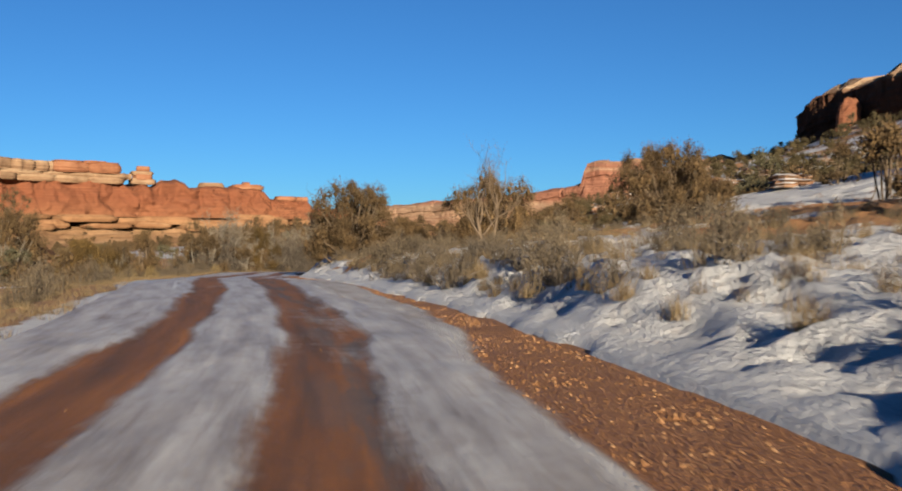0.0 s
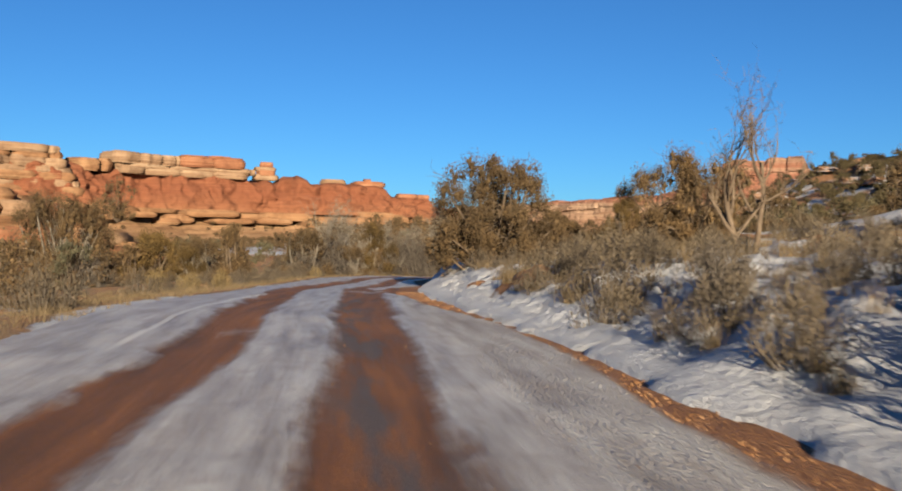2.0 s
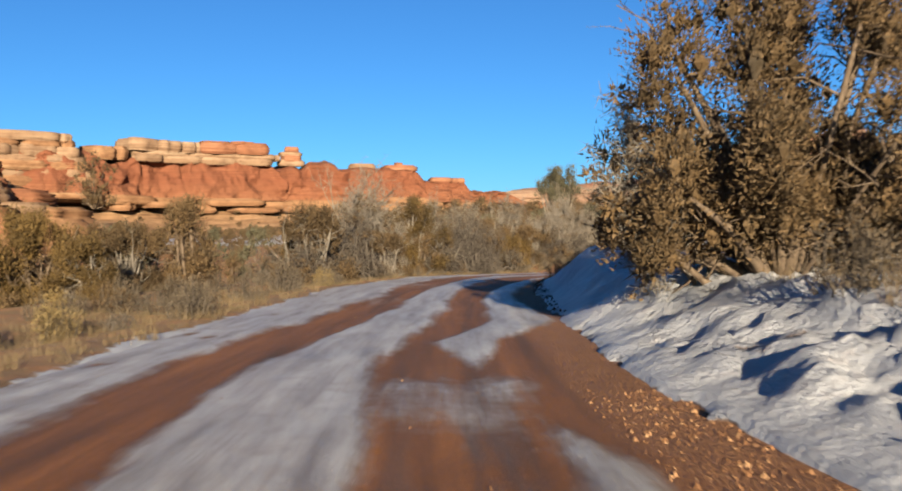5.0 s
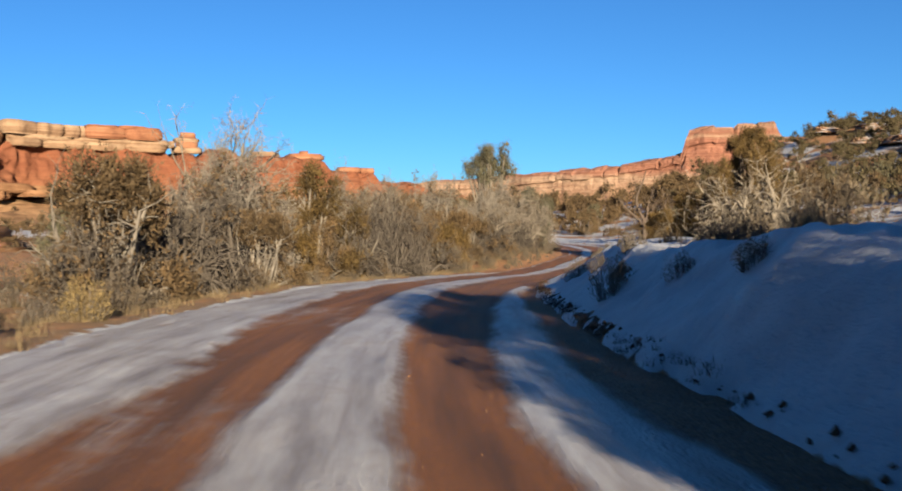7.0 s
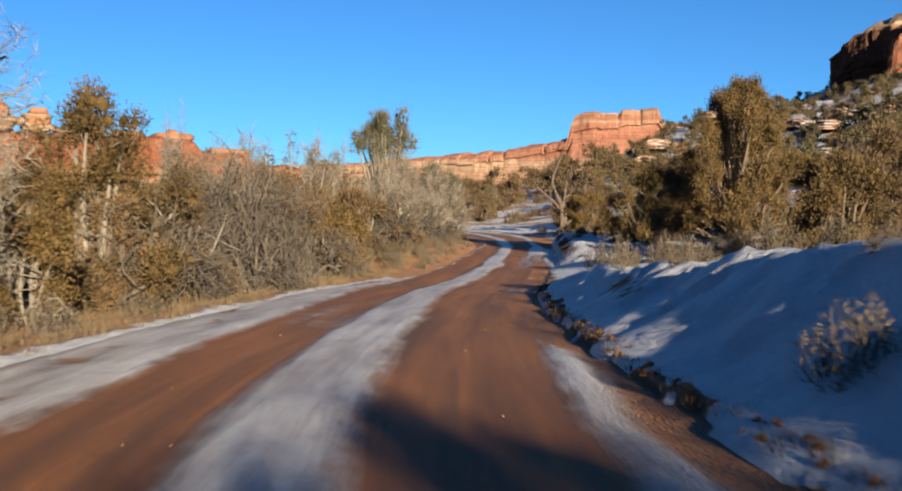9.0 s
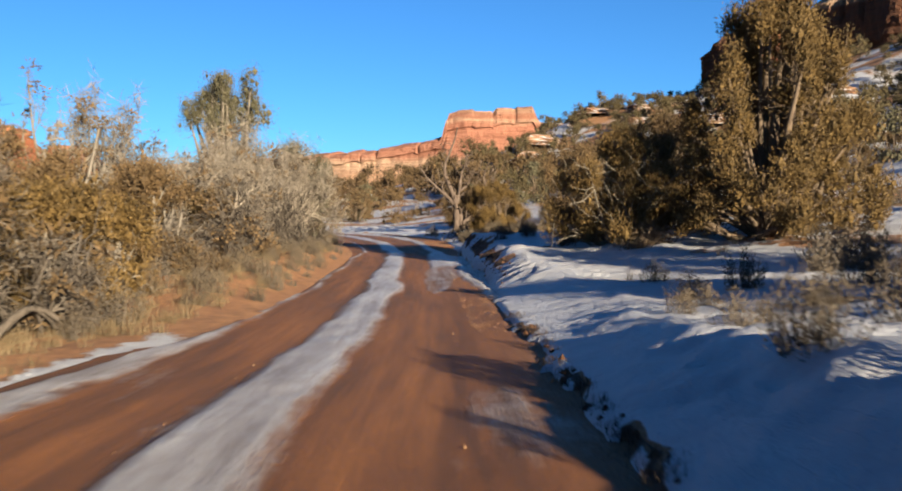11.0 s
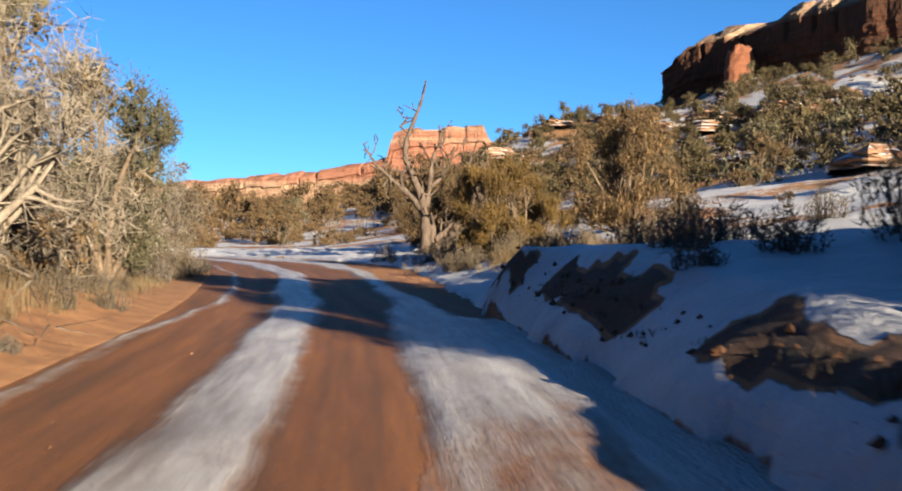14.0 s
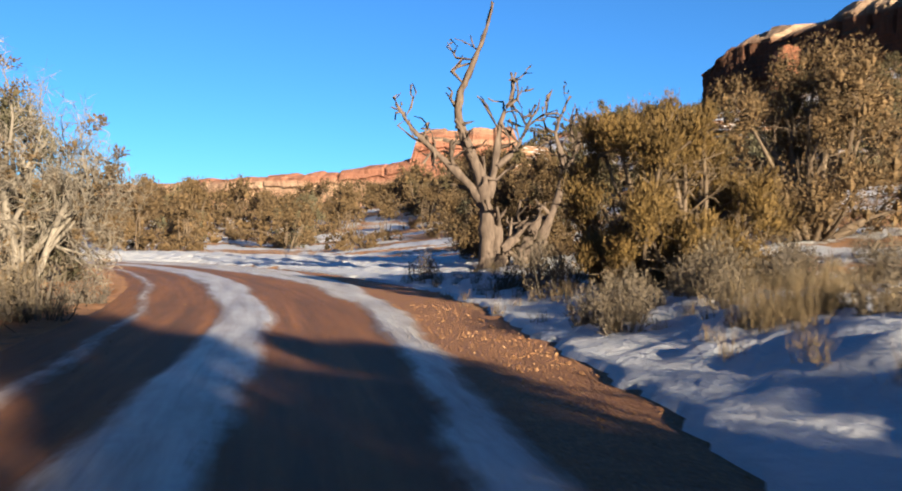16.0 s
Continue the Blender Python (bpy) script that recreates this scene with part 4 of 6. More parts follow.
def tree_skeleton(rng, stems, kids, levels, lean=0.55, droop=0.15, thick=0.16, wiggle=0.45, shrink=0.66):
    lines = []
    for k in range(stems):
        a = 2 * math.pi * (k + rng.uniform(-0.3, 0.3)) / stems
        out = lean * rng.uniform(0.5, 1.3) if stems > 1 else 0.1
        grow(rng, (0.08 * math.cos(a), 0.08 * math.sin(a), -0.25), (out * math.cos(a), out * math.sin(a), 1.0), rng.uniform(2.3, 3.0), thick * rng.uniform(0.75, 1.1), 0, levels, kids, droop, lines, wiggle, shrink)
    return lines


def lobe(rng, centre, rx, rz, rings, spokes, count, long, wide, up, seed, core=0.22):
    """An uneven mass of close foliage with small sprays standing out all over it."""
    th, ph = np.meshgrid(np.linspace(0, 2 * np.pi, spokes, endpoint=False), np.linspace(0.12, np.pi - 0.12, rings))

    def swell(d):
        a = vnoise(d[..., 0] * 2.6 + d[..., 2] * 1.7 + seed, d[..., 1] * 2.6 - d[..., 2] * 1.3, seed)
        b = vnoise(d[..., 0] * 6.5 + d[..., 2] * 5.0 + seed, d[..., 1] * 6.5 - d[..., 2] * 4.0, seed + 1)
        return 1 + 0.30 * a + 0.26 * b

    d = np.stack([np.sin(ph) * np.cos(th), np.sin(ph) * np.sin(th), np.cos(ph)], -1)
    size = np.array([rx, rx, rz])
    V = (centre + d * size * (core * swell(d))[..., None]).reshape(-1, 3)
    k = np.arange((rings - 1) * spokes).reshape(rings - 1, spokes)
    k2 = np.roll(k, -1, axis=1)
    T = np.concatenate([np.stack([k, k + spokes, k2], -1).reshape(-1, 3), np.stack([k2, k + spokes, k2 + spokes], -1).reshape(-1, 3)])
    o = rng.normal(0, 1, (count, 3))
    o /= np.linalg.norm(o, axis=1)[:, None]
    base = centre + o * size * (swell(o) * rng.uniform(0.08, 1.0, count) ** 0.5)[:, None]
    w = o * 0.7 + rng.normal(0, 0.45, (count, 3)) + np.array([0, 0, up])
    w /= np.linalg.norm(w, axis=1)[:, None]
    q = np.cross(w, rng.normal(0, 1, (count, 3)))
    q /= np.linalg.norm(q, axis=1)[:, None] + 1e-9
    ln, wd = (long * rng.uniform(0.5, 1.4, count))[:, None], (wide * rng.uniform(0.6, 1.4, count))[:, None]
    L = np.stack([base - q * wd, base + q * wd, base + w * ln], 1).reshape(-1, 3)
    return np.concatenate([V, L]), np.concatenate([T, np.arange(3 * count).reshape(count, 3) + len(V)])


def juniper(seed, width, height, label, leaves=None, stems=4, dense=1.0, name="juniper_tree", group="junipers", low=0.0, bare=0.0, category="tree", up=0.5, lobes=30, detail=2, wood=None, cone=0.0):
    """A many-stemmed tree whose crown is a heap of lobes of small sprays, with gaps between."""
    rng = np.random.default_rng(seed)
    lines, V, F, base = [], [], [], 0
    knobs = (4, 5, 10, 11)[detail]
    rings, spokes, count, long, wide, twigs = ((3, 4, 26, 0.19, 0.050, 0), (3, 4, 46, 0.125, 0.024, 1), (3, 5, 120, 0.092, 0.0170, 4), (3, 5, 210, 0.090, 0.0105, 7))[detail]
    for k in range(lobes):
        t = (k + 0.5) / lobes
        a = k * 2.4 + rng.uniform(-0.5, 0.5)
        z = height * (low + (0.84 - low) * (0.08 + 0.92 * rng.uniform(0, 1) ** (1.0 if detail > 1 else 1.35)))
        reach = width * 0.5 * rng.uniform(0.0, 0.72) ** 0.6 * min(1.0, 1.22 - 0.75 * (z / height) ** 1.7)
        if k % 3 == 2 and low < 0.15:
            z, reach = height * rng.uniform(0.08, 0.26), width * 0.5 * rng.uniform(0.15, 0.80)
        if cone:
            z = height * (0.05 + 0.88 * (k / lobes) ** 1.25)
            reach = width * 0.5 * rng.uniform(0.1, 1.0) ** 0.5 * max(0.06, 1 - cone * (z / height) ** 1.8)
        elif k < 3:
            z, reach = height * (0.86 - 0.06 * k), width * 0.11 * k * rng.uniform(0.5, 1.2)
        c = np.array([reach * math.cos(a), reach * math.sin(a), z])
        rx = width * rng.uniform(0.09, 0.16) * (30 / lobes) ** 0.33
        rz = max(0.2, min(rx * rng.uniform(0.9, 1.7), height - z + 0.1, max(0.3, z)))
        start = np.array([0.05 * math.cos(a) * stems, 0.05 * math.sin(a) * stems, -0.2])
        knee = start * 0.5 + c * np.array([0.45, 0.45, 0.5]) + rng.normal(0, 0.12, 3) * width * 0.2
        p = spline([start, knee, c], 0.3 if detail > 1 else 0.8)
        if len(p) < 3:
            p = np.linspace(start, c, 4)
        r0 = (0.010, 0.012, 0.032, 0.032)[detail] * height * rng.uniform(0.45, 1.0) ** 1.5
        lines.append((p, np.linspace(r0, 0.03, len(p)) * (1 + 0.15 * rng.normal(0, 1, len(p)).clip(-1, 1)), 0))
        for _ in range(twigs):
            w = rng.normal(0, 1, 3) + np.array([0, 0, 0.5])
            m = rng.integers(len(p) // 2, len(p))
            grow(rng, p[m], w / np.linalg.norm(w), rx * rng.uniform(1.0, 1.7) * (1.25 if detail == 3 else 1.0), 0.022, 2, 3, (0, 0, 2), 0.3, lines, 0.6, 0.6)
        if rng.uniform() < bare:
            continue
        o = rng.normal(0, 1, (knobs, 3)) + np.array([0, 0, 0.25])
        o /= np.linalg.norm(o, axis=1)[:, None]
        for m in range(knobs):
            kc = c + o[m] * np.array([rx, rx, rz]) * rng.uniform(0.30, 0.80)
            kr = rx * rng.uniform(0.36, 0.62) * (12 / knobs) ** 0.3
            v, f = lobe(rng, kc, kr, kr * (rng.uniform(1.0, 1.6) if detail > 1 else rng.uniform(0.7, 1.1)), rings, spokes, int(count * dense), long, wide, up, seed * 31 + k * 11 + m, (0.36, 0.36, 0.27, 0.24)[detail])
            v[:, 2] = np.maximum(v[:, 2], 0.02)
            V.append(v)
            F.append(f + base)
            base += len(v)
    root = thing(name, label, category, group)
    part("trunk", woody("trunk", lines, wood or BARK, 3, 99, 7 if detail > 1 else 4), root, "shaggy grey-brown trunk and limbs")
    part("crown", mesh_of("crown", np.concatenate(V), np.concatenate(F), leaves or JUNIPER), root)
    return root


def dead_tree(seed, width, height, label, stems=3, kids=(5, 4, 4), wood=None, thick=0.15, fuzz=0, name="dead_tree", levels=3, droop=0.1, wiggle=0.55, category="tree", haze=4, lean=(0.0, 0.0), out=0.6):
    """Bare silvery limbs, now and then with a little foliage left."""
    rng = np.random.default_rng(seed)
    lines = fit_to(tree_skeleton(rng, stems, kids, levels, out, droop, thick, wiggle, 0.62), width, height)
    root = thing(name, label, category, "dead trees")
    lines = [(q + np.stack([lean[0] * q[:, 2], lean[1] * q[:, 2], 0 * q[:, 2]], 1), r, l) for q, r, l in lines]
    part("trunk", woody("trunk", lines, wood or SILVER), root)
    if haze:
        tips = np.concatenate([[q[-1], q[len(q) // 2]] for q, r, l in lines if l >= levels - 1])
        V, F = sprays(rng, tips, 0.05, haze, 0.28, 0.008, 0.15)
        tagged(part("fine_brush", mesh_of("fine_brush", V, F, wood or SILVER), root), kind="stuff")
    if fuzz:
        tips = np.array([p[-1] for p, r, l in lines if l == levels])
        tips = tips[rng.choice(len(tips), min(fuzz, len(tips)), replace=False)]
        V, F = sprays(rng, tips, 0.2 * rng.uniform(0.5, 1.3, len(tips)), 34, 0.11, 0.03)
        part("foliage", mesh_of("foliage", V, F, JUNIPER), root, "sparse olive foliage")
    return root


def thicket(seed, width, height, label, wood=None, stems=11, leaves=None, some=0, name="dead_bush", kids=(5, 4), group="thickets"):
    """A dense dome of tangled bare branches."""
    rng = np.random.default_rng(seed)
    lines = []
    for k in range(stems):
        a = rng.uniform(0, 2 * math.pi)
        o = rng.uniform(0.2, 1.5)
        grow(rng, (rng.normal(0, 0.15), rng.normal(0, 0.15), -0.1), (o * math.cos(a), o * math.sin(a), 1), rng.uniform(0.8, 1.3), 0.05 * height ** 0.5 * rng.uniform(0.6, 1.2), 0, 2, kids, -0.75, lines, 0.7, 0.75, 1.0)
    lines = fit_to(lines, width, height)
    V, F = tubes([(p, r) for p, r, l in lines if l == 0], 5)
    v, f = tubes([(p, r) for p, r, l in lines if l > 0], 3)
    root = thing(name, label, "shrub", group)
    tagged(part("brushwood", mesh_of("brushwood", np.concatenate([V, v]), np.concatenate([F, f + len(V)]), wood or TWIG, True), root), kind="stuff")
    tips = np.array([p[-1] for p, r, l in lines if l == 2])
    v, f = sprays(rng, tips, 0.04, 3, 0.22 * height ** 0.4, 0.008, 0.1)
    tagged(part("fine_brush", mesh_of("fine_brush", v, f, wood or TWIG), root), kind="stuff")
    if some:
        tips = tips[rng.choice(len(tips), min(some, len(tips)), replace=False)]
        v, f = sprays(rng, tips, 0.16 * height ** 0.5 * rng.uniform(0.5, 1.3, len(tips)), 30, 0.10, 0.024, 0.6)
        tagged(part("foliage", mesh_of("foliage", v, f, leaves or SAGE), root), kind="stuff")
    return root


def shrub(seed, width, height, label, leaves, name, stems=34, sprig=6, group="shrubs"):
    """A low bush of many fine upright stems with narrow leaves."""
    rng = np.random.default_rng(seed)
    lines, tips = [], []
    for k in range(stems):
        a, o = rng.uniform(0, 2 * math.pi), rng.uniform(0, 1) ** 0.6
        end = np.array([o * width / 2 * math.cos(a), o * width / 2 * math.sin(a), height * (1.05 - 0.55 * o * o) * rng.uniform(0.75, 1.1)])
        p0 = np.array([0.30 * width * math.cos(a) * o, 0.30 * width * math.sin(a) * o, -0.05])
        m = p0 * 0.4 + end * 0.6 + np.array([0, 0, -0.12 * height]) + rng.normal(0, 0.05 * width, 3)
        lines.append((np.array([p0, m, end]), 0.011 * np.array([1.3, 0.9, 0.35])))
        tips += [p0 + (m - p0) * 0.45, p0 + (m - p0) * 0.85, m + (end - m) * 0.35, m + (end - m) * 0.7, end]
    V, F = tubes(lines, 3)
    v, f = sprays(rng, np.array(tips), 0.10 * width, sprig, 0.10 * height ** 0.5, 0.010, 1.2)
    root = thing(name, label, "shrub", group)
    tagged(part("brushwood", mesh_of("brushwood", V, F, TWIG), root), kind="stuff")
    tagged(part("foliage", mesh_of("foliage", v, f, leaves), root), kind="stuff")
    return root


def stand(root, x, y, turn=0.0, size=1.0, sink=0.05, lift=None):
    z = ground_z(x, y) if lift is None else lift
    root.matrix_basis = Matrix.LocRotScale((x, y, z - sink), Euler((0, 0, radians(turn))), (size, size, size))
    return root


def again(root, x, y, turn=0.0, size=1.0, sink=0.05, z=None, tall=1.0):
    ob = copy_thing(root, Matrix.Identity(4))
    zz = ground_z(x, y) if z is None else z
    ob.matrix_basis = Matrix.LocRotScale((x, y, zz - sink), Euler((0, 0, radians(turn))), (size, size, size * tall))
    return ob


# ---------------------------------------------------------------- single trees along the road
stand(juniper(1, 6.2, 4.4, "broad olive-brown juniper on the snowy road bank", stems=5, dense=1.1, lobes=64), -5.3, 51.7, 0)
stand(juniper(2, 6.4, 4.2, "rounded olive juniper behind a bleached dead tree", dense=1.0, lobes=50), 2.4, 55.9, 40)
stand(juniper(3, 7.0, 4.0, "spreading grey-green juniper on the snowy hillside", dense=1.0, lobes=54), 11.1, 45.8, 80)
stand(dead_tree(4, 2.6, 4.4, "tall bleached dead tree with upswept branches", stems=2, kids=(7, 4, 3), thick=0.10, droop=0.7, wiggle=0.3, haze=1, wood=BARK), 2.4, 36.8, 10)
stand(juniper(5, 5.4, 3.7, "thick bronze-green juniper with bare grey lower limbs", BRONZE, dense=1.0, stems=5, low=0.05, up=1.0, detail=3, wood=SILVER, lobes=42), -2.4, 111.6, 100)
stand(juniper(29, 4.5, 4.3, "wide dark juniper behind the golden one", dense=1.1), 0.4, 115.2, 200)
stand(juniper(41, 2.9, 2.3, "olive juniper on top of the snowy bank", dense=1.0, lobes=34), -3.6, 66.0, 30)
stand(juniper(39, 3.4, 2.5, "dark bushy juniper on the snowy bank", BRONZE, dense=1.0, lobes=30), -2.5, 91.0, 0)
stand(juniper(40, 4.4, 3.6, "tall dark juniper behind the bank's edge", dense=1.0, lobes=36), 0.6, 94.8, 60)
stand(juniper(6, 6.4, 7.2, "tall olive pinyon pine with a broad base", BRONZE, dense=0.9, lobes=96, name="pinyon_pine", group="pinyon pines", cone=0.96, stems=1, up=0.7), 0.7, 107.8, 0)
stand(juniper(7, 4.3, 3.3, "dense bronze-gold juniper bush beside the snag", GOLDEN, dense=1.0, stems=7, up=1.6, detail=3, lobes=62), -0.1, 140.0, 0)
stand(juniper(8, 6.4, 5.4, "upright dark olive juniper behind the snag", dense=1.0, lobes=44), 7.2, 146.6, 20)
stand(juniper(28, 4.0, 4.0, "dark olive juniper close behind a dead snag", dense=1.1), 0.4, 154.5, 10)
stand(juniper(9, 3.6, 3.4, "dark juniper growing behind a dead snag", dense=1.0), 1.6, 152.5, 50)
stand(dead_tree(30, 2.4, 3.4, "pale half-dead juniper leaning from the crown beside it", stems=3, kids=(7, 6, 4), fuzz=90, thick=0.045, haze=5, wood=SILVER, lean=(-0.15, 0.0)), -6.4, 51.8, 0)
stand(thicket(32, 2.6, 1.7, "pale grey leafless brush on the snowy bank", stems=22, kids=(6, 5), wood=PALE), -7.2, 70.4, 0)
stand(thicket(33, 2.0, 1.2, "low grey brush on top of the bank", stems=16, kids=(6, 5), wood=PALE), -5.6, 73.4, 80)
# left of the road
stand(dead_tree(10, 7.0, 6.6, "large half-dead juniper with bleached spreading limbs", stems=5, kids=(8, 6, 5), thick=0.25, fuzz=14, haze=4, wood=PALE, out=1.0, wiggle=0.75, droop=0.3), -23.6, 84.4, 0)
stand(juniper(11, 4.8, 4.7, "tall juniper with patchy crown among dead brush", BRONZE, dense=1.0, bare=0.12, lobes=36, wood=SILVER), -19.7, 87.2, 70)
stand(thicket(12, 6.4, 4.3, "huge grey tangle of dead branches beside the road", stems=40, kids=(9, 8)), -18.8, 95.2, 0, 1.08)
stand(thicket(13, 4.6, 3.0, "grey dead bush with tangled branches", stems=16, kids=(6, 6), some=40, leaves=JUNIPER), -17.4, 101.5, 120)
stand(dead_tree(14, 3.0, 5.6, "slim dead tree with a bare grey top", stems=2, kids=(6, 4, 3), fuzz=16), -19.0, 110.5, 15)
stand(juniper(15, 6.2, 11.0, "tall pinyon pine with bare tan lower limbs", GREYGREEN, dense=1.0, low=0.60, lobes=30, name="pinyon_pine", group="pinyon pines", stems=1, wood=PALE, bare=0.05), -16.4, 137.6, 0)
stand(dead_tree(24, 4.6, 5.6, "pale leaning dead tree with fine bare branches", stems=2, kids=(9, 7, 5), fuzz=30, thick=0.13, haze=6, wood=PALE, lean=(0.16, 0.0), wiggle=0.4), -15.4, 118.0, 0)
stand(dead_tree(25, 1.1, 6.4, "slim bare spire of a dead tree", stems=1, kids=(12, 4, 2), thick=0.09, wiggle=0.15, droop=0.6, haze=2), -21.6, 99.5, 0)
stand(dead_tree(26, 3.8, 4.6, "bleached dead juniper with a fan of bare limbs", stems=4, kids=(8, 6, 5), fuzz=10, thick=0.11, haze=6, wood=PALE), -14.2, 131.5, 60)
stand(dead_tree(27, 4.0, 4.8, "grey half-dead tree leaning over the road shoulder", stems=4, kids=(8, 6, 5), fuzz=40, thick=0.11, haze=6, wood=PALE), -13.0, 139.0, 140)
stand(dead_tree(16, 5.2, 5.2, "half-dead juniper with pale leaning limbs", stems=5, kids=(8, 6, 5), fuzz=60, thick=0.13, haze=6, wood=PALE), -13.0, 124.5, 25)
stand(juniper(17, 5.6, 6.4, "tall grey-green juniper overhanging the bend", GREYGREEN, dense=1.0, low=0.02, bare=0.05, lobes=38), -12.4, 135.5, 60)
stand(dead_tree(18, 5.6, 6.2, "bleached twisted half-dead juniper by the road", stems=4, kids=(7, 6, 5), fuzz=110, haze=5, wood=SILVER), -12.8, 147.5, 0)
stand(juniper(34, 4.2, 5.4, "grey-green half-bare juniper at the bend", GREYGREEN, dense=0.9, bare=0.3, wood=SILVER), -13.6, 150.5, 0)
stand(thicket(19, 3.4, 2.4, "grey-tan brush by the inside of the bend", stems=18, kids=(6, 6), some=60, leaves=SAGE, wood=PALE), -11.6, 140.0, 45)
stand(juniper(20, 7.6, 7.0, "tall grey-trunked juniper standing in the wash", dense=1.0, bare=0.10, low=0.16, lobes=56, wood=SILVER), -31.9, 63.8, 0)
stand(juniper(36, 4.2, 3.0, "dark olive juniper beside the wash", BRONZE, dense=1.0, lobes=30), -25.6, 62.6, 40)
stand(juniper(37, 6.0, 5.6, "dark juniper rooted among sandstone ledges", dense=1.0, lobes=30, detail=1), -60.5, 118.5, 0, 1.0, 0.4, 3.2)
stand(thicket(38, 2.2, 0.8, "tangle of broken reddish roots under a juniper", stems=26, kids=(5, 4), wood=BARK, name="root_tangle"), -2.3, 109.4, 0)


# a wall of half-dead brush close along the left of the road
WALL = [dead_tree(61, 3.6, 3.4, "grey half-dead juniper tangled with bare branches", stems=5, kids=(6, 5, 4), fuzz=70, thick=0.09, wood=TWIG, droop=-0.2, wiggle=0.8, name="half_dead_juniper"),
        thicket(62, 3.8, 2.9, "tangled grey-brown dead juniper brush", stems=22, kids=(6, 6)),
        juniper(63, 3.0, 2.9, "olive juniper with dead lower branches", dense=0.8, bare=0.2, lobes=16),
        dead_tree(64, 3.0, 4.2, "tan bare-limbed dying juniper", stems=4, kids=(6, 6, 4), fuzz=36, thick=0.10, droop=0.1, wiggle=0.7, name="half_dead_juniper"),
        thicket(65, 3.2, 2.4, "brushy thicket with some olive leaves", stems=18, kids=(6, 6), some=120, leaves=JUNIPER),
        juniper(66, 3.4, 2.5, "dark bushy juniper with grey limbs showing", JUNIPER, dense=0.9, bare=0.12, lobes=22, wood=SILVER),
        juniper(67, 2.9, 2.1, "bronze-green juniper bush among dead brush", BRONZE, dense=0.9, bare=0.1, lobes=18, wood=SILVER)]


SNAGWOOD = bark_material("reddish_weathered_wood", (0.055, 0.039, 0.030), (0.155, 0.114, 0.087))


# the snag
def snag():
    rng = np.random.default_rng(23)
    root = thing("snag", "huge dead juniper snag with split trunk and bare arms", "tree")

    def arm(pts, r0, r1, kids, kind="limb"):
        p = spline([(x, y, z * 1.13) for x, y, z in pts], 0.25)
        r = np.linspace(r0, r1, len(p)) * (1 + 0.12 * np.sin(np.arange(len(p)) * 1.3))
        L = [(p, r, 0)]
        for _ in range(kids * 2):
            i = rng.integers(len(p) // 3, len(p) - 1)
            w = rng.normal(0, 1, 3) * np.array([1, 1, 0.5]) + np.array([0, 0, 0.9])
            grow(rng, p[i], w / np.linalg.norm(w), rng.uniform(0.4, 1.1), r[i] * 0.55, 2, 3, (0, 0, 2), 0.5, L, 0.7, 0.6)
        V, F = tubes([(q, w) for q, w, l in L if l == 0], 9)
        v, f = tubes([(q, w) for q, w, l in L if l > 0], 4)
        V = np.concatenate([V, v])
        V += 0.02 * rng.normal(0, 1, V.shape)
        part(kind, mesh_of(kind, V, np.concatenate([F, f + len(V) - len(v)]), SNAGWOOD, True), root)

    arm([(0, 0, -0.3), (0.02, 0, 0.8), (-0.05, 0, 1.7), (-0.25, 0, 2.4), (-0.75, 0, 3.4), (-0.85, 0.1, 4.2), (-0.55, 0, 5.0), (-0.1, 0.1, 6.0), (0.12, 0, 6.9)], 0.25, 0.025, 6, "trunk")
    arm([(0.0, 0, 1.5), (-0.6, 0.1, 2.2), (-1.5, 0, 2.9), (-2.2, 0.1, 3.5), (-2.7, 0.2, 4.2)], 0.16, 0.025, 6)
    arm([(0.05, 0, 1.8), (0.3, 0.2, 2.9), (0.4, 0.1, 3.8), (0.75, 0.1, 4.5), (0.6, 0.1, 5.2)], 0.13, 0.025, 5)
    arm([(0.3, 0.1, 2.6), (0.9, 0.2, 3.1), (1.3, 0.1, 3.9)], 0.09, 0.02, 4)
    arm([(1.4, 0.3, -0.3), (1.7, 0.3, 0.8), (2.2, 0.3, 1.9), (2.3, 0.2, 2.8), (2.1, 0.3, 3.6), (2.6, 0.4, 4.6)], 0.17, 0.025, 7)
    arm([(2.25, 0.3, 2.3), (2.7, 0.4, 3.0), (3.0, 0.3, 4.0)], 0.08, 0.02, 4)
    arm([(0.4, 0.3, -0.3), (0.8, 0.4, 0.7), (1.5, 0.6, 1.3)], 0.26, 0.08, 2)
    arm([(0.2, -0.1, -0.3), (0.5, -0.1, 0.5), (1.0, 0.1, 0.9)], 0.24, 0.1, 1)
    arm([(0.6, -0.2, -0.3), (1.1, -0.1, 0.35), (1.8, 0.1, 0.75)], 0.22, 0.07, 1)
    arm([(1.0, 0.3, -0.3), (1.25, 0.3, 0.6), (1.75, 0.4, 1.5)], 0.24, 0.1, 1)
    arm([(0.1, 0.1, -0.3), (0.35, 0.15, 0.7), (0.3, 0.2, 1.6)], 0.26, 0.12, 1)
    return root


stand(snag(), -0.9, 149.9, 0)

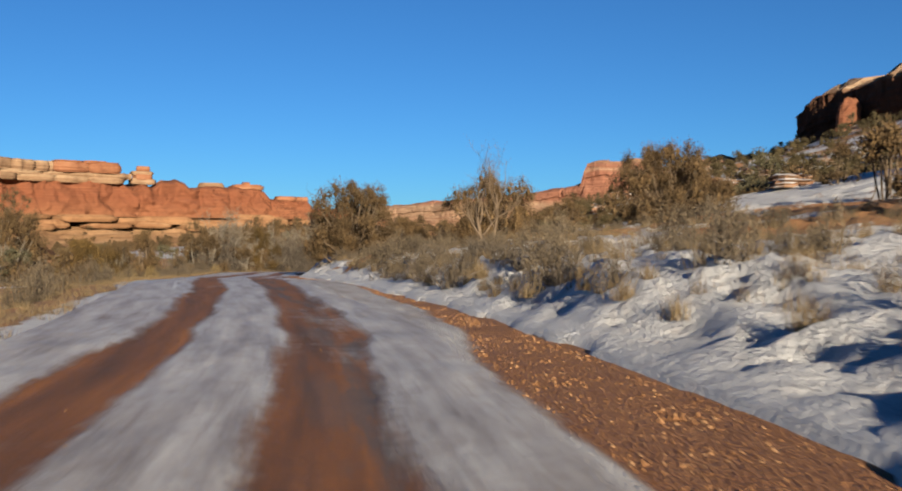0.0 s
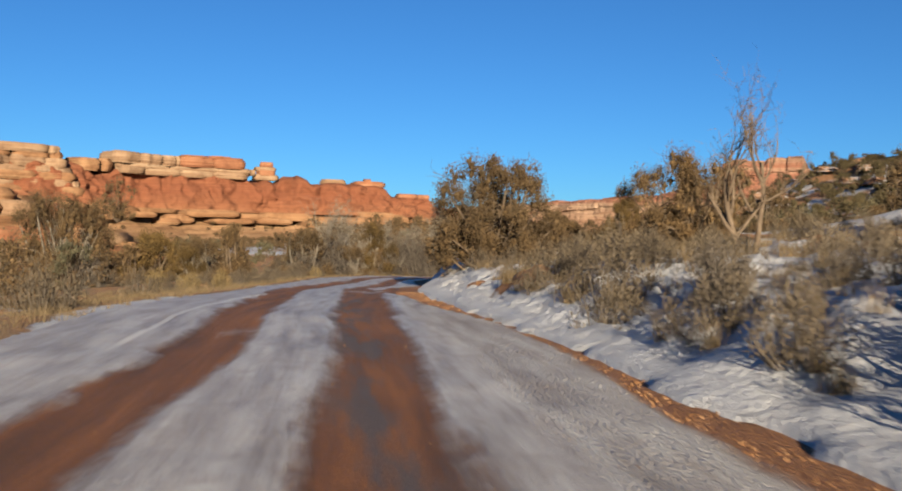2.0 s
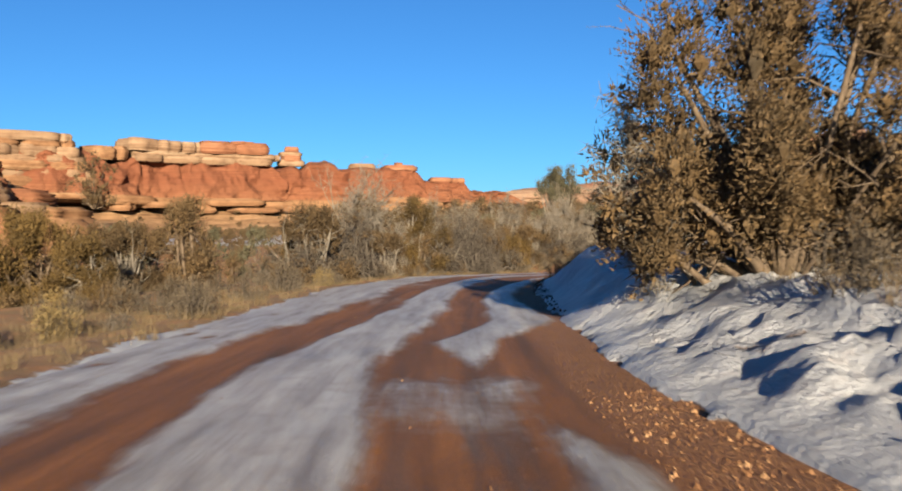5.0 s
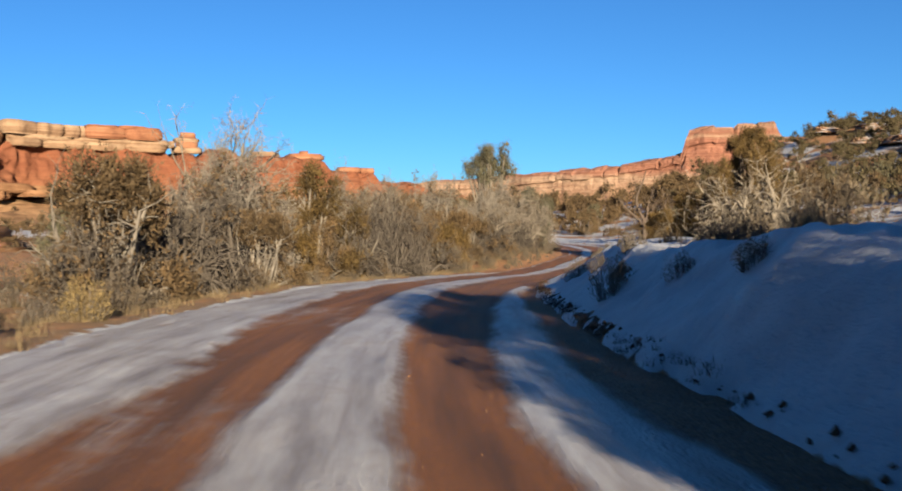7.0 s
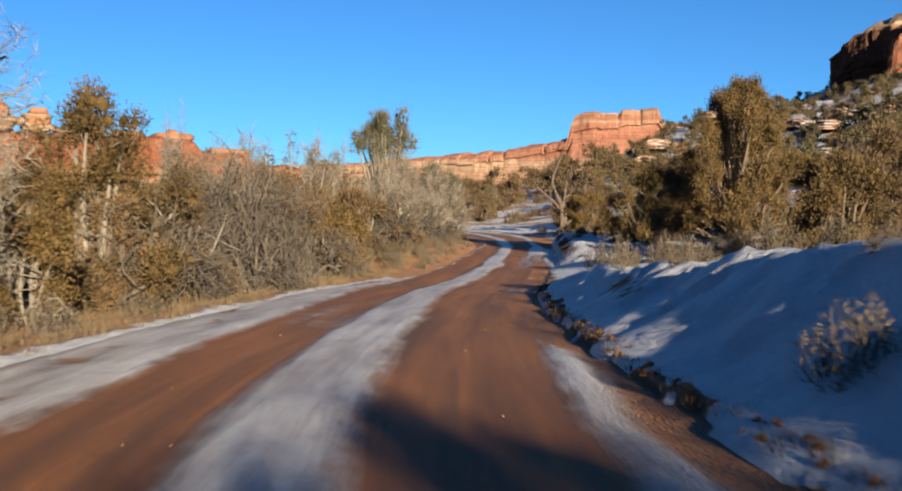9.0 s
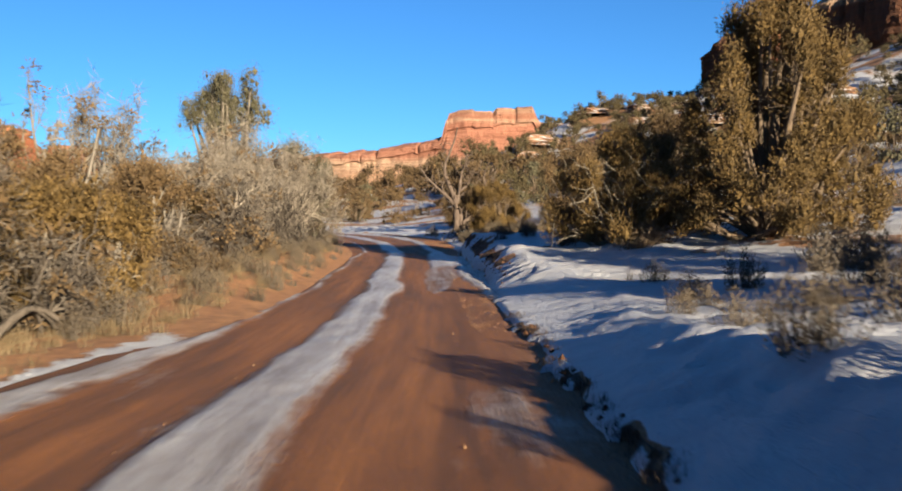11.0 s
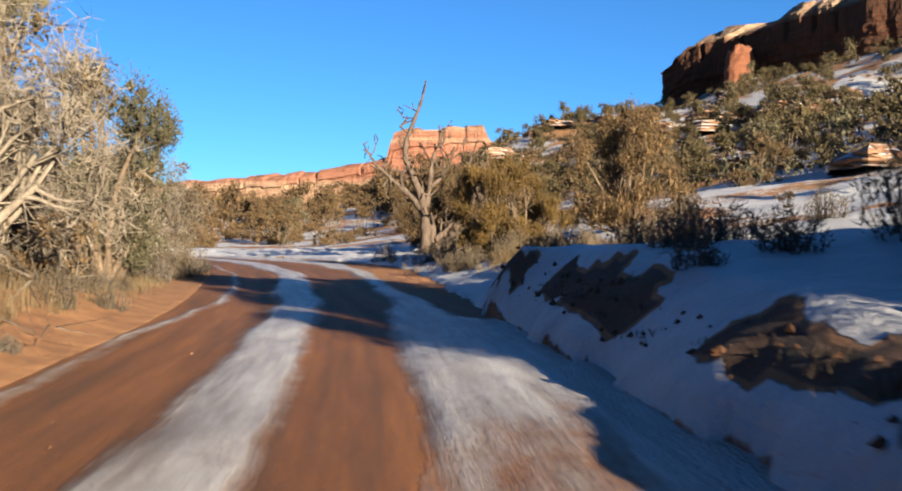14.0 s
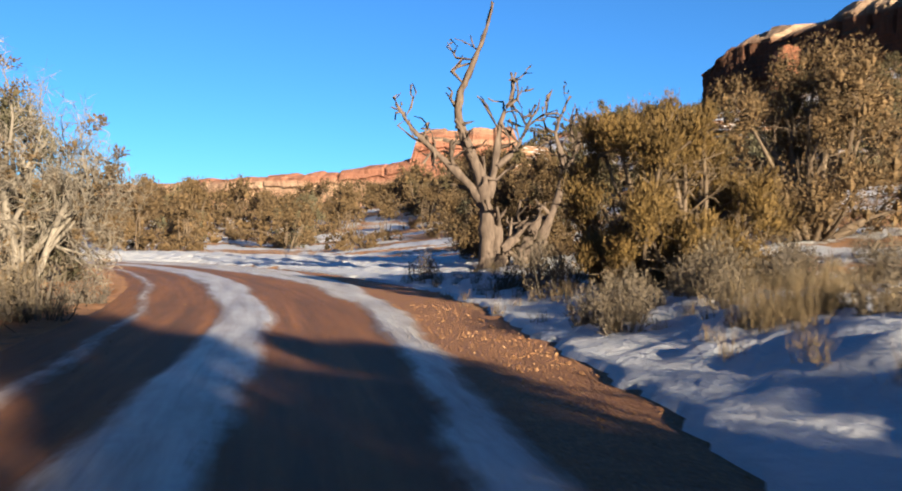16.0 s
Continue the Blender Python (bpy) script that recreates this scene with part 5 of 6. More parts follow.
for k, (x, y, size) in enumerate(((-19.6, 70.5, 1.0), (-21.5, 75.5, 1.15), (-18.6, 77.5, 0.85), (-23.6, 79.2, 1.1), (-19.2, 82.6, 0.9), (-18.3, 87.5, 0.85),
                                        (-20.6, 91.6, 1.1), (-17.2, 90.8, 0.8), (-22.0, 97.0, 1.2), (-17.0, 98.6, 0.95), (-20.2, 101.5, 1.1), (-16.4, 105.0, 0.9),
                                        (-19.0, 106.0, 1.1), (-16.2, 110.0, 1.0), (-17.6, 114.0, 1.2), (-14.6, 115.6, 1.1), (-18.0, 119.5, 1.2), (-13.4, 120.0, 1.15),
                                        (-15.6, 124.0, 1.25), (-12.8, 127.0, 1.15), (-14.8, 130.0, 1.2), (-13.8, 136.5, 1.2), (-15.6, 141.0, 1.3), (-13.6, 144.5, 1.05),
                                        (-16.5, 150.0, 1.3), (-14.8, 154.5, 1.1), (-24.5, 66.0, 1.0), (-26.5, 58.5, 1.0), (-22.8, 61.5, 0.9), (-27.5, 72.0, 1.2))):
    w = WALL[(4, 6, 5)[k % 3]] if y < 84 else WALL[(k * 3 + k // 7) % 7] if y < 111 else WALL[(0, 1, 3, 4)[k % 4]]
    size = size * 0.8 if y < 84 else size
    (again if w.location.length else stand)(w, x, y, 50 * k % 360, size * 1.2)

# ---------------------------------------------------------------- scattered plants
rng = np.random.default_rng(7)
for k in range(26):
    y = 69 + k * 2.55
    again(WALL[(k * 3 + 2) % 7] if y < 111 else WALL[(3, 0, 1, 4, 6)[k % 5]], line_x(y) - rng.uniform(6.6, 8.6) - 3.0 * (k % 3 == 0), y, rng.uniform(0, 360), rng.uniform(0.85, 1.3))
SHRUBS = [shrub(31, 1.0, 0.75, "grey-brown leafless sagebrush in red soil", SAGE, "sagebrush"),
          shrub(32, 1.3, 0.9, "spreading grey-tan sagebrush with fine stems", SAGE, "sagebrush", 38, 7),
          shrub(33, 0.8, 0.55, "small dry dark twiggy blackbrush", TWIG, "sagebrush", 44, 5),
          shrub(34, 1.1, 0.8, "olive-green shrub with fine leaves", JUNIPER, "sagebrush", 40, 8)]
RABBIT = shrub(35, 1.0, 1.0, "rabbitbrush with dried yellow flower heads", YELLOW, "rabbitbrush", 42, 10)
MIDTREES = [juniper(41, 3.2, 2.6, "olive juniper in the desert scrub", dense=1.0, lobes=12, detail=1), juniper(42, 3.8, 3.0, "rounded brown-green juniper in the scrub", dense=1.0, bare=0.1, lobes=12, detail=1),
            juniper(43, 2.6, 2.2, "small bronze juniper bush in scrub", JUNIPER, dense=1.0, stems=5, lobes=12, detail=1), thicket(44, 3.4, 2.3, "grey leafless thicket in the scrub", stems=12, kids=(5, 5)),
            thicket(45, 2.8, 2.0, "half-bare thorny thicket in the scrub", stems=11, kids=(5, 5), some=45, leaves=SAGE), juniper(46, 3.0, 3.4, "upright dull green juniper in scrub", GREYGREEN, dense=1.0, lobes=12, detail=1)]
FARTREES = [juniper(51, 3.8, 2.6, "dark juniper dotting the far slope", dense=1.0, group="far junipers", lobes=10, detail=0),
            juniper(52, 3.2, 2.2, "small juniper on the far hillside", dense=1.0, group="far junipers", lobes=10, detail=0),
            juniper(53, 4.6, 3.3, "large rounded juniper on the far hillside", GREYGREEN, dense=1.0, group="far junipers", lobes=10, detail=0)]
FARSCRUB = [juniper(54, 2.6, 1.5, "low dark scrub on the far slope", group="far junipers", lobes=4, detail=0, name="far_scrub", category="shrub")]
FIRSTS = set()


def scatter(kinds, pts, lo=0.75, hi=1.25, sink=0.06):
    z = land(pts[:, 0], pts[:, 1])[0]
    for (x, y), zz in zip(pts, z):
        k = kinds[rng.integers(len(kinds))]
        turn, size = rng.uniform(0, 360), rng.uniform(lo, hi)
        if k.name not in FIRSTS:
            FIRSTS.add(k.name)
            stand(k, x, y, turn, size, sink, zz)
        else:
            again(k, x, y, turn, size, sink, zz, rng.uniform(0.85, 1.15))


def along(n, y0, y1, d0, d1, gap=0.0):
    """Random places beside the road, by northing and distance from its line."""
    pts = []
    for _ in range(n * 30):
        if len(pts) == n:
            break
        y, d = rng.uniform(y0, y1), rng.uniform(d0, d1)
        x = line_x(min(y, 148)) + d
        if abs(road_near([x], [y])[0][0]) < 3.6:
            continue
        if gap and any((x - a) ** 2 + (y - b) ** 2 < gap * gap for a, b in pts):
            continue
        pts.append((x, y))
    return np.array(pts)


def woods(name, label, kinds, pts, lo, hi, z=None, leaves=None, pieces=("trunk", "crown"), wood=None, category="woods"):
    """Many plants joined into one mesh for the wood and one for the leaves."""
    z = land(pts[:, 0], pts[:, 1])[0] if z is None else z
    for part_name, material in zip(pieces, (wood or BARK, None)):
        V, F, base = [], [], 0
        r2 = np.random.default_rng(len(pts))
        for (x, y), zz in zip(pts, z):
            k = kinds[r2.integers(len(kinds))]
            a, sc = r2.uniform(0, 6.28), r2.uniform(lo, hi)
            me = [c for c in k.children if c.name.startswith(part_name)][0].data
            v = np.empty(len(me.vertices) * 3, np.float32)
            me.vertices.foreach_get("co", v)
            v = v.reshape(-1, 3) * sc
            f = np.empty(len(me.loops), np.int32)
            me.loops.foreach_get("vertex_index", f)
            V.append(np.stack([v[:, 0] * math.cos(a) - v[:, 1] * math.sin(a) + x, v[:, 0] * math.sin(a) + v[:, 1] * math.cos(a) + y, v[:, 2] + zz - 0.1], 1))
            F.append(f.reshape(-1, 4 if part_name == pieces[0] else 3) + base)
            base += len(v)
        ob = new(name + "_" + part_name, mesh_of(name, np.concatenate(V), np.concatenate(F), material or leaves or JUNIPER))
        tagged(ob, label + (" stems" if part_name == pieces[0] else " crowns"), category, kind="stuff")


def brush(name, label, pts, lo, hi):
    woods(name, label, SHRUBS[:3], pts, lo, hi, None, SAGE, ("brushwood", "foliage"), TWIG, "shrubs")


# left scrub, from the shoulder down into the wash
scatter(SHRUBS, along(44, 0, 100, -9.5, -5.0, 1.0), 0.6, 1.15)
brush("shoulder_brush", "grey sagebrush scattered along the road shoulder", along(30, 52, 84, -9.0, -4.7, 0.9), 0.55, 1.0)
scatter(MIDTREES + SHRUBS[1:2], along(70, 26, 108, -34, -9.5, 2.6), 0.7, 1.2)
scatter(FARTREES + MIDTREES[3:4], along(70, 40, 170, -80, -36, 4.0), 0.55, 0.95)
scatter([RABBIT], np.array([(-16.8, 49.3), (-17.6, 50.1), (-16.3, 50.9), (-18.5, 49.6), (-17.3, 65.8)]), 0.6, 0.9)
scatter(SHRUBS, along(40, 98, 135, -7.2, -4.2, 0.6), 0.4, 0.95)
scatter(MIDTREES, along(16, 105, 160, -24, -9.5, 2.6), 0.7, 1.1)
# right bank and slope
scatter(SHRUBS[:3], along(56, 9, 46, 4.4, 8.0, 0.8), 0.42, 0.8)
brush("slope_brush", "grey sagebrush scattered over the snowy slope", along(56, 9, 60, 7.5, 20, 1.3), 0.6, 1.2)
scatter(SHRUBS[:3], along(10, 58, 100, 4.2, 8, 1.5), 0.6, 1.2)
brush("upper_slope_brush", "sagebrush dotting the upper snowy slope", along(22, 60, 130, 8, 24, 2.0), 0.7, 1.4)
brush("bend_brush", "sagebrush beside the bend in old snow", along(24, 112, 150, 4.5, 14, 1.3), 0.6, 1.2)
scatter(SHRUBS[:3], np.array([(-2.2, 38.3), (-1.2, 35.9), (-5.2, 47.8), (-4.4, 46.9), (-3.4, 114.0), (-2.6, 115.0), (-2.2, 118.4), (-2.9, 136.1), (-2.0, 136.6), (-1.2, 136.2), (-0.6, 137.0), (0.2, 136.4)]), 0.8, 1.15)
scatter(MIDTREES[:3], along(14, -5, 92, 14, 45, 5.0), 0.8, 1.3)
scatter(MIDTREES[:3], along(16, 92, 190, 24, 48, 5.0), 0.8, 1.3)
scatter(SHRUBS[:3], along(14, 56, 102, 3.2, 5.6, 0.8), 0.45, 0.9, 0.14)
scatter(SHRUBS[2:3], np.array([(-4.6, 118.6), (-4.1, 119.9), (-3.4, 118.9), (-4.0, 121.4), (-3.0, 120.6), (-4.2, 124.4), (-3.3, 125.6), (-2.4, 123.2)]), 0.7, 1.05, 0.12)
scatter(SHRUBS[1:3], np.array([(-9.3, 64.5), (-8.6, 66.0), (-9.6, 68.5), (-9.9, 71.0), (-8.9, 62.5), (-8.2, 69.5), (-10.2, 74.0), (-9.9, 66.8), (-8.0, 64.0), (-8.4, 72.5), (-9.0, 76.0), (-7.6, 67.4)]), 0.35, 0.6, 0.12)
scatter(SHRUBS[:2], np.array([(line_x(y) - d, y) for y, d in ((104.2, 4.3), (106.0, 4.6), (107.5, 3.8), (108.9, 4.4), (110.2, 4.0), (111.8, 3.8), (112.6, 4.5), (114.2, 3.9), (116.0, 4.3), (118.6, 4.0), (121.0, 4.2), (123.4, 3.9), (126.0, 4.2), (129.2, 4.1), (102.4, 4.2))]), 0.35, 0.8)
scatter(SHRUBS[:3], np.array([(line_x(y) - d, y) for y, d in ((104.0, 3.4), (106.6, 3.5), (108.2, 3.3), (109.4, 3.6), (111.2, 3.3), (113.4, 3.5), (115.2, 3.4), (117.4, 3.6), (120.0, 3.4), (124.6, 3.5))]), 0.25, 0.5)
scatter(SHRUBS[:3], np.array([(line_x(y) + d, y) for y, d in ((17.5, 4.6), (20.0, 5.0), (22.5, 4.4), (24.0, 5.2), (26.0, 4.3), (27.5, 4.9), (29.5, 4.4), (31.5, 5.0), (33.5, 4.5), (35.0, 5.2))]), 0.75, 1.15)
scatter(SHRUBS[:3], np.array([(line_x(y) + d, y) for y, d in ((14.0, 4.1), (17.0, 4.0), (21.3, 3.9), (23.6, 3.8), (26.0, 3.8), (28.4, 3.9), (30.6, 4.2), (33.0, 4.0))]), 0.5, 0.85, 0.1)
scatter(SHRUBS[:2], np.array([(line_x(y) + d, y) for y, d in ((86.0, 3.3), (88.5, 3.5), (90.2, 3.1), (92.6, 3.4), (95.4, 3.6), (98.0, 4.4), (101.5, 4.8))]), 0.45, 0.8, 0.08)
scatter(SHRUBS[:2], np.array([(-0.6, 98.6), (0.9, 99.6), (-2.2, 99.4), (2.2, 101.0)]), 1.2, 1.7)
scatter(SHRUBS[:2], np.array([(-3.0 + 0.31 * k + 0.2 * (k % 3), 135.0 + 0.9 * (k % 4)) for k in range(14)]), 0.55, 0.85)
scatter(SHRUBS[1:3], np.array([(-10.3, 138.9), (-11.0, 137.6), (-10.5, 140.6), (-11.3, 139.4), (-10.2, 142.4), (-11.0, 135.6)]), 0.8, 1.2)
# woods beyond the bend and on the hill: nobody could count these
scatter([MIDTREES[0], MIDTREES[1], MIDTREES[5]], along(46, 180, 225, -40, 22, 3.4), 1.2, 1.9)
scatter(FARTREES, along(40, 60, 200, 35, 75, 4.0), 0.8, 1.4)
scatter(FARSCRUB, np.array([(24.0, 176.0), (27.0, 171.0)]), 0.8, 1.0)
woods("bend_woods", "dark juniper woods beyond the bend", FARTREES, along(170, 222, 350, -80, 50, 3.6), 1.1, 2.3)
woods("hill_woods", "scattered junipers on the snowy hillside", FARTREES, np.concatenate([along(150, 60, 470, 60, 160, 4.5), along(170, 190, 340, 22, 90, 3.6), along(50, 120, 190, 40, 90, 4.5), along(60, 400, 462, 100, 170, 3.5), along(130, 170, 430, 70, 165, 3.5)]), 0.9, 1.8, leaves=OLIVE)
woods("hill_scrub", "low dark scrub on the stony hillside", FARSCRUB, along(150, 105, 330, 18, 115, 2.0), 0.35, 0.8)
woods("valley_woods", "scattered junipers below the mesa", FARTREES, np.concatenate([along(50, 150, 250, -130, -45, 4.0), along(110, 215, 300, -130, -30, 3.5)]), 0.6, 1.15)

for wall, many in (("sandstone_mesa", 170), ("sandstone_butte", 60)):
    t = TALUS[wall][rng.choice(len(TALUS[wall]), many, replace=False)]
    woods("talus_scrub", "scattered dark scrub on the rocky slope", FARSCRUB, t[:, :2], 0.6, 1.5, t[:, 2] - 0.3)


# ---------------------------------------------------------------- ledges and boulders on the hill
def ledge(seed, long, deep, tall, label, material):
    """A weathered slab of layered rock."""
    r3 = np.random.default_rng(seed)
    n, layers = 22, 9
    th = np.linspace(0, 2 * np.pi, n, endpoint=False)
    base = 1 + 0.22 * vnoise(np.cos(th) * 2 + seed, np.sin(th) * 2, seed)
    sq = 1 / np.maximum(np.abs(np.cos(th)), np.abs(np.sin(th))) ** 0.6
    V = []
    for k in range(layers):
        v = k / (layers - 1)
        off = 1.06 - 0.22 * v + 0.06 * r3.uniform(-1, 1) - 0.5 * max(0, v - 0.8)
        jag = 1 + 0.10 * r3.uniform(-1, 1, n)
        V.append(np.stack([np.cos(th) * sq * base * jag * off * long / 2, np.sin(th) * sq * base * jag * off * deep / 2, np.full(n, tall * (v - 0.15))], 1))
    V = np.concatenate(V + [np.array([[0, 0, tall * 0.9]])])
    lumps = vnoise(V[:, 0] * 2.2 / long + seed, V[:, 1] * 2.2 / deep + V[:, 2] * 1.5 / tall, seed + 3)
    V = V * (1 + 0.22 * lumps)[:, None]
    i = np.arange((layers - 1) * n).reshape(layers - 1, n)
    j = np.roll(i, -1, axis=1)
    Q = np.stack([i, j, j + n, i + n], -1).reshape(-1, 4)
    top = np.arange((layers - 1) * n, layers * n)
    T = np.stack([top, np.roll(top, -1), np.full(n, layers * n)], 1)
    ob = new("sandstone_ledge", mesh_of("sandstone_ledge", V, [Q, T], material))
    return tagged(ob, label, "rock", "ledges on the slope")


def boulder_material():
    n = Nodes("slope_sandstone")
    lay = n.noise(1.0, 6, 0.7, stretch=(0.25, 0.25, 2.4))
    c = n.steps(lay, (0.32, (0.11, 0.055, 0.034)), (0.5, (0.23, 0.125, 0.075)), (0.7, (0.34, 0.22, 0.135)))
    geo = n.add("ShaderNodeNewGeometry")
    up = n.add("ShaderNodeSeparateXYZ")
    n.put(up.inputs[0], geo.outputs["Normal"])
    lying = n.steps(n.math("ADD", up.outputs[2], n.math("MULTIPLY", n.math("SUBTRACT", n.noise(0.8, 4), 0.5), 0.9)), (0.80, 0.0), (0.98, 1.0))
    c = n.mix(lying, c, (0.50, 0.50, 0.51))
    n.bump(n.math("ADD", lay, n.noise(3, 6, 0.7)), 0.9, 0.15)
    return n.done(c, 0.92, 0.15)


SLOPE_ROCK = boulder_material()
CLIFF_BLOCK = rock_material("red_block_sandstone", [(0.0, (0.26, 0.105, 0.06)), (0.6, (0.30, 0.12, 0.066)), (1.0, (0.24, 0.11, 0.065))], 48, 68)
LEDGES = [ledge(81, 8.0, 4.5, 1.1, "layered tan sandstone ledge with snow on top", SLOPE_ROCK), ledge(82, 4.6, 3.4, 1.2, "blocky brown sandstone boulder with snow cap", SLOPE_ROCK), ledge(83, 12.0, 5.0, 1.4, "long snowy sandstone ledge on the slope", SLOPE_ROCK)]
pts = np.concatenate([along(26, 110, 340, 26, 110, 9.0), along(10, 20, 70, 22, 60, 6.0), np.array([(51.4, 214.7), (55, 219), (48, 211)])])
zs = land(pts[:, 0], pts[:, 1])[0]
for k, ((x, y), z) in enumerate(zip(pts, zs)):
    src = LEDGES[k % 3]
    far = min(1.6, 0.5 + math.hypot(x + 8, y - 100) / 160)
    ob = src if k < 3 else src.copy()
    if k >= 3:
        scene.collection.objects.link(ob)
    ob.matrix_basis = Matrix.LocRotScale((x, y, z), Euler((0, 0, 1.35 + rng.uniform(-0.5, 0.5))), (far, far, far))

block = ledge(87, 9, 9, 12, "red sandstone block in sun below the dark cliff", CLIFF_BLOCK)
block.matrix_basis = Matrix.LocRotScale((145.6, 371, 47.5), Euler((0, 0, 0.9)), (1, 1, 1))

# snow peaks at the edge of sight
t = np.linspace(-1, 1, 60)
ridge_h = 55 + 45 * (1 - t * t) + 14 * fbm(t * 6, t * 0, 5, 3)
PV = np.concatenate([np.stack([-440 + 190 * t, 3975 + 0 * t, -20 + 0 * t], 1), np.stack([-440 + 190 * t, 3990 + 0 * t, ridge_h], 1), np.stack([-440 + 190 * t, 4060 + 0 * t, -20 + 0 * t], 1)])


def peak_material():
    n = Nodes("far_snow")
    return n.done(n.steps(n.noise(0.03, 5, 0.7), (0.4, (0.20, 0.24, 0.32)), (0.55, (0.55, 0.57, 0.62))), 0.9, 0.1)


tagged(new("distant_mountain", mesh_of("distant_mountain", PV, grid_faces(3, 60), peak_material())), "far snow-covered mountain range on the horizon", "mountain", kind="structure")


# ---------------------------------------------------------------- dry grass
def grass(name, label, pts, tall, blades, material):
    z = land(pts[:, 0], pts[:, 1])[0]
    c = np.column_stack([pts, z - 0.02])
    c = np.repeat(c, blades, axis=0)
    n = len(c)
    a, o = rng.uniform(0, 2 * np.pi, n), rng.uniform(0.1, 0.75, n)
    t = np.repeat(rng.uniform(0.6, 1.3, len(pts)), blades) * tall * rng.uniform(0.6, 1.2, n)
    c[:, 0] += rng.normal(0, 0.07, n)
    c[:, 1] += rng.normal(0, 0.07, n)
    tip = c + np.stack([np.cos(a) * o * t * 1.1, np.sin(a) * o * t * 1.1, t], 1)
    w = np.stack([-np.sin(a), np.cos(a), a * 0], 1) * 0.0042
    V = np.stack([c - w, c + w, tip], 1).reshape(-1, 3)
    ob = new(name, mesh_of(name, V, np.arange(3 * n).reshape(n, 3), material))
    return tagged(ob, label, "grass", kind="stuff")


grass("shoulder_grass", "dry straw-coloured grass along the road shoulder", along(2300, -4, 102, -8.6, -4.0), 0.19, 28, STRAW)
grass("bank_grass", "tufts of tan bunchgrass on the snowy bank", along(1100, 2, 56, 4.2, 15), 0.34, 34, STRAW)
grass("bank_face_tufts", "single tufts of straw grass on the snow bank", along(44, 5, 40, 3.3, 4.6), 0.30, 110, STRAW)
grass("tall_straw", "tall pale straw grass beside the bend", np.array([(-2.4 + 0.16 * (k % 7), 132.8 + 0.14 * (k // 7)) for k in range(35)]), 0.50, 36, STRAW)
grass("bend_grass", "pale dry grass beside the bend", np.concatenate([along(260, 128, 150, 3.6, 10), along(380, 98, 140, -6.4, -3.65), along(160, 62, 128, 4, 14)]), 0.30, 34, STRAW)


# ---------------------------------------------------------------- stones on the gravel edge
def stones(name, label, pts, size, material):
    dirs = np.array([(1, 0, 0), (0, 1, 0), (-1, 0, 0), (0, -1, 0), (0, 0, 1), (0, 0, -0.4)], float)
    tri = np.array([(0, 1, 4), (1, 2, 4), (2, 3, 4), (3, 0, 4), (1, 0, 5), (2, 1, 5), (3, 2, 5), (0, 3, 5)])
    n = len(pts)
    r = size * rng.uniform(0.3, 1.0, n) ** 1.8 + 0.004
    v = dirs[None] * r[:, None, None] * rng.uniform(0.6, 1.25, (n, 6, 1))
    a = rng.uniform(0, 6.28, n)
    c, s_ = np.cos(a)[:, None], np.sin(a)[:, None]
    v = np.stack([v[..., 0] * c - v[..., 1] * s_, v[..., 0] * s_ + v[..., 1] * c, v[..., 2]], -1) + pts[:, None]
    f = tri[None] + 6 * np.arange(n)[:, None, None]
    ob = new(name, mesh_of(name, v.reshape(-1, 3), f.reshape(-1, 3), material))
    return tagged(ob, label, "gravel", kind="stuff")


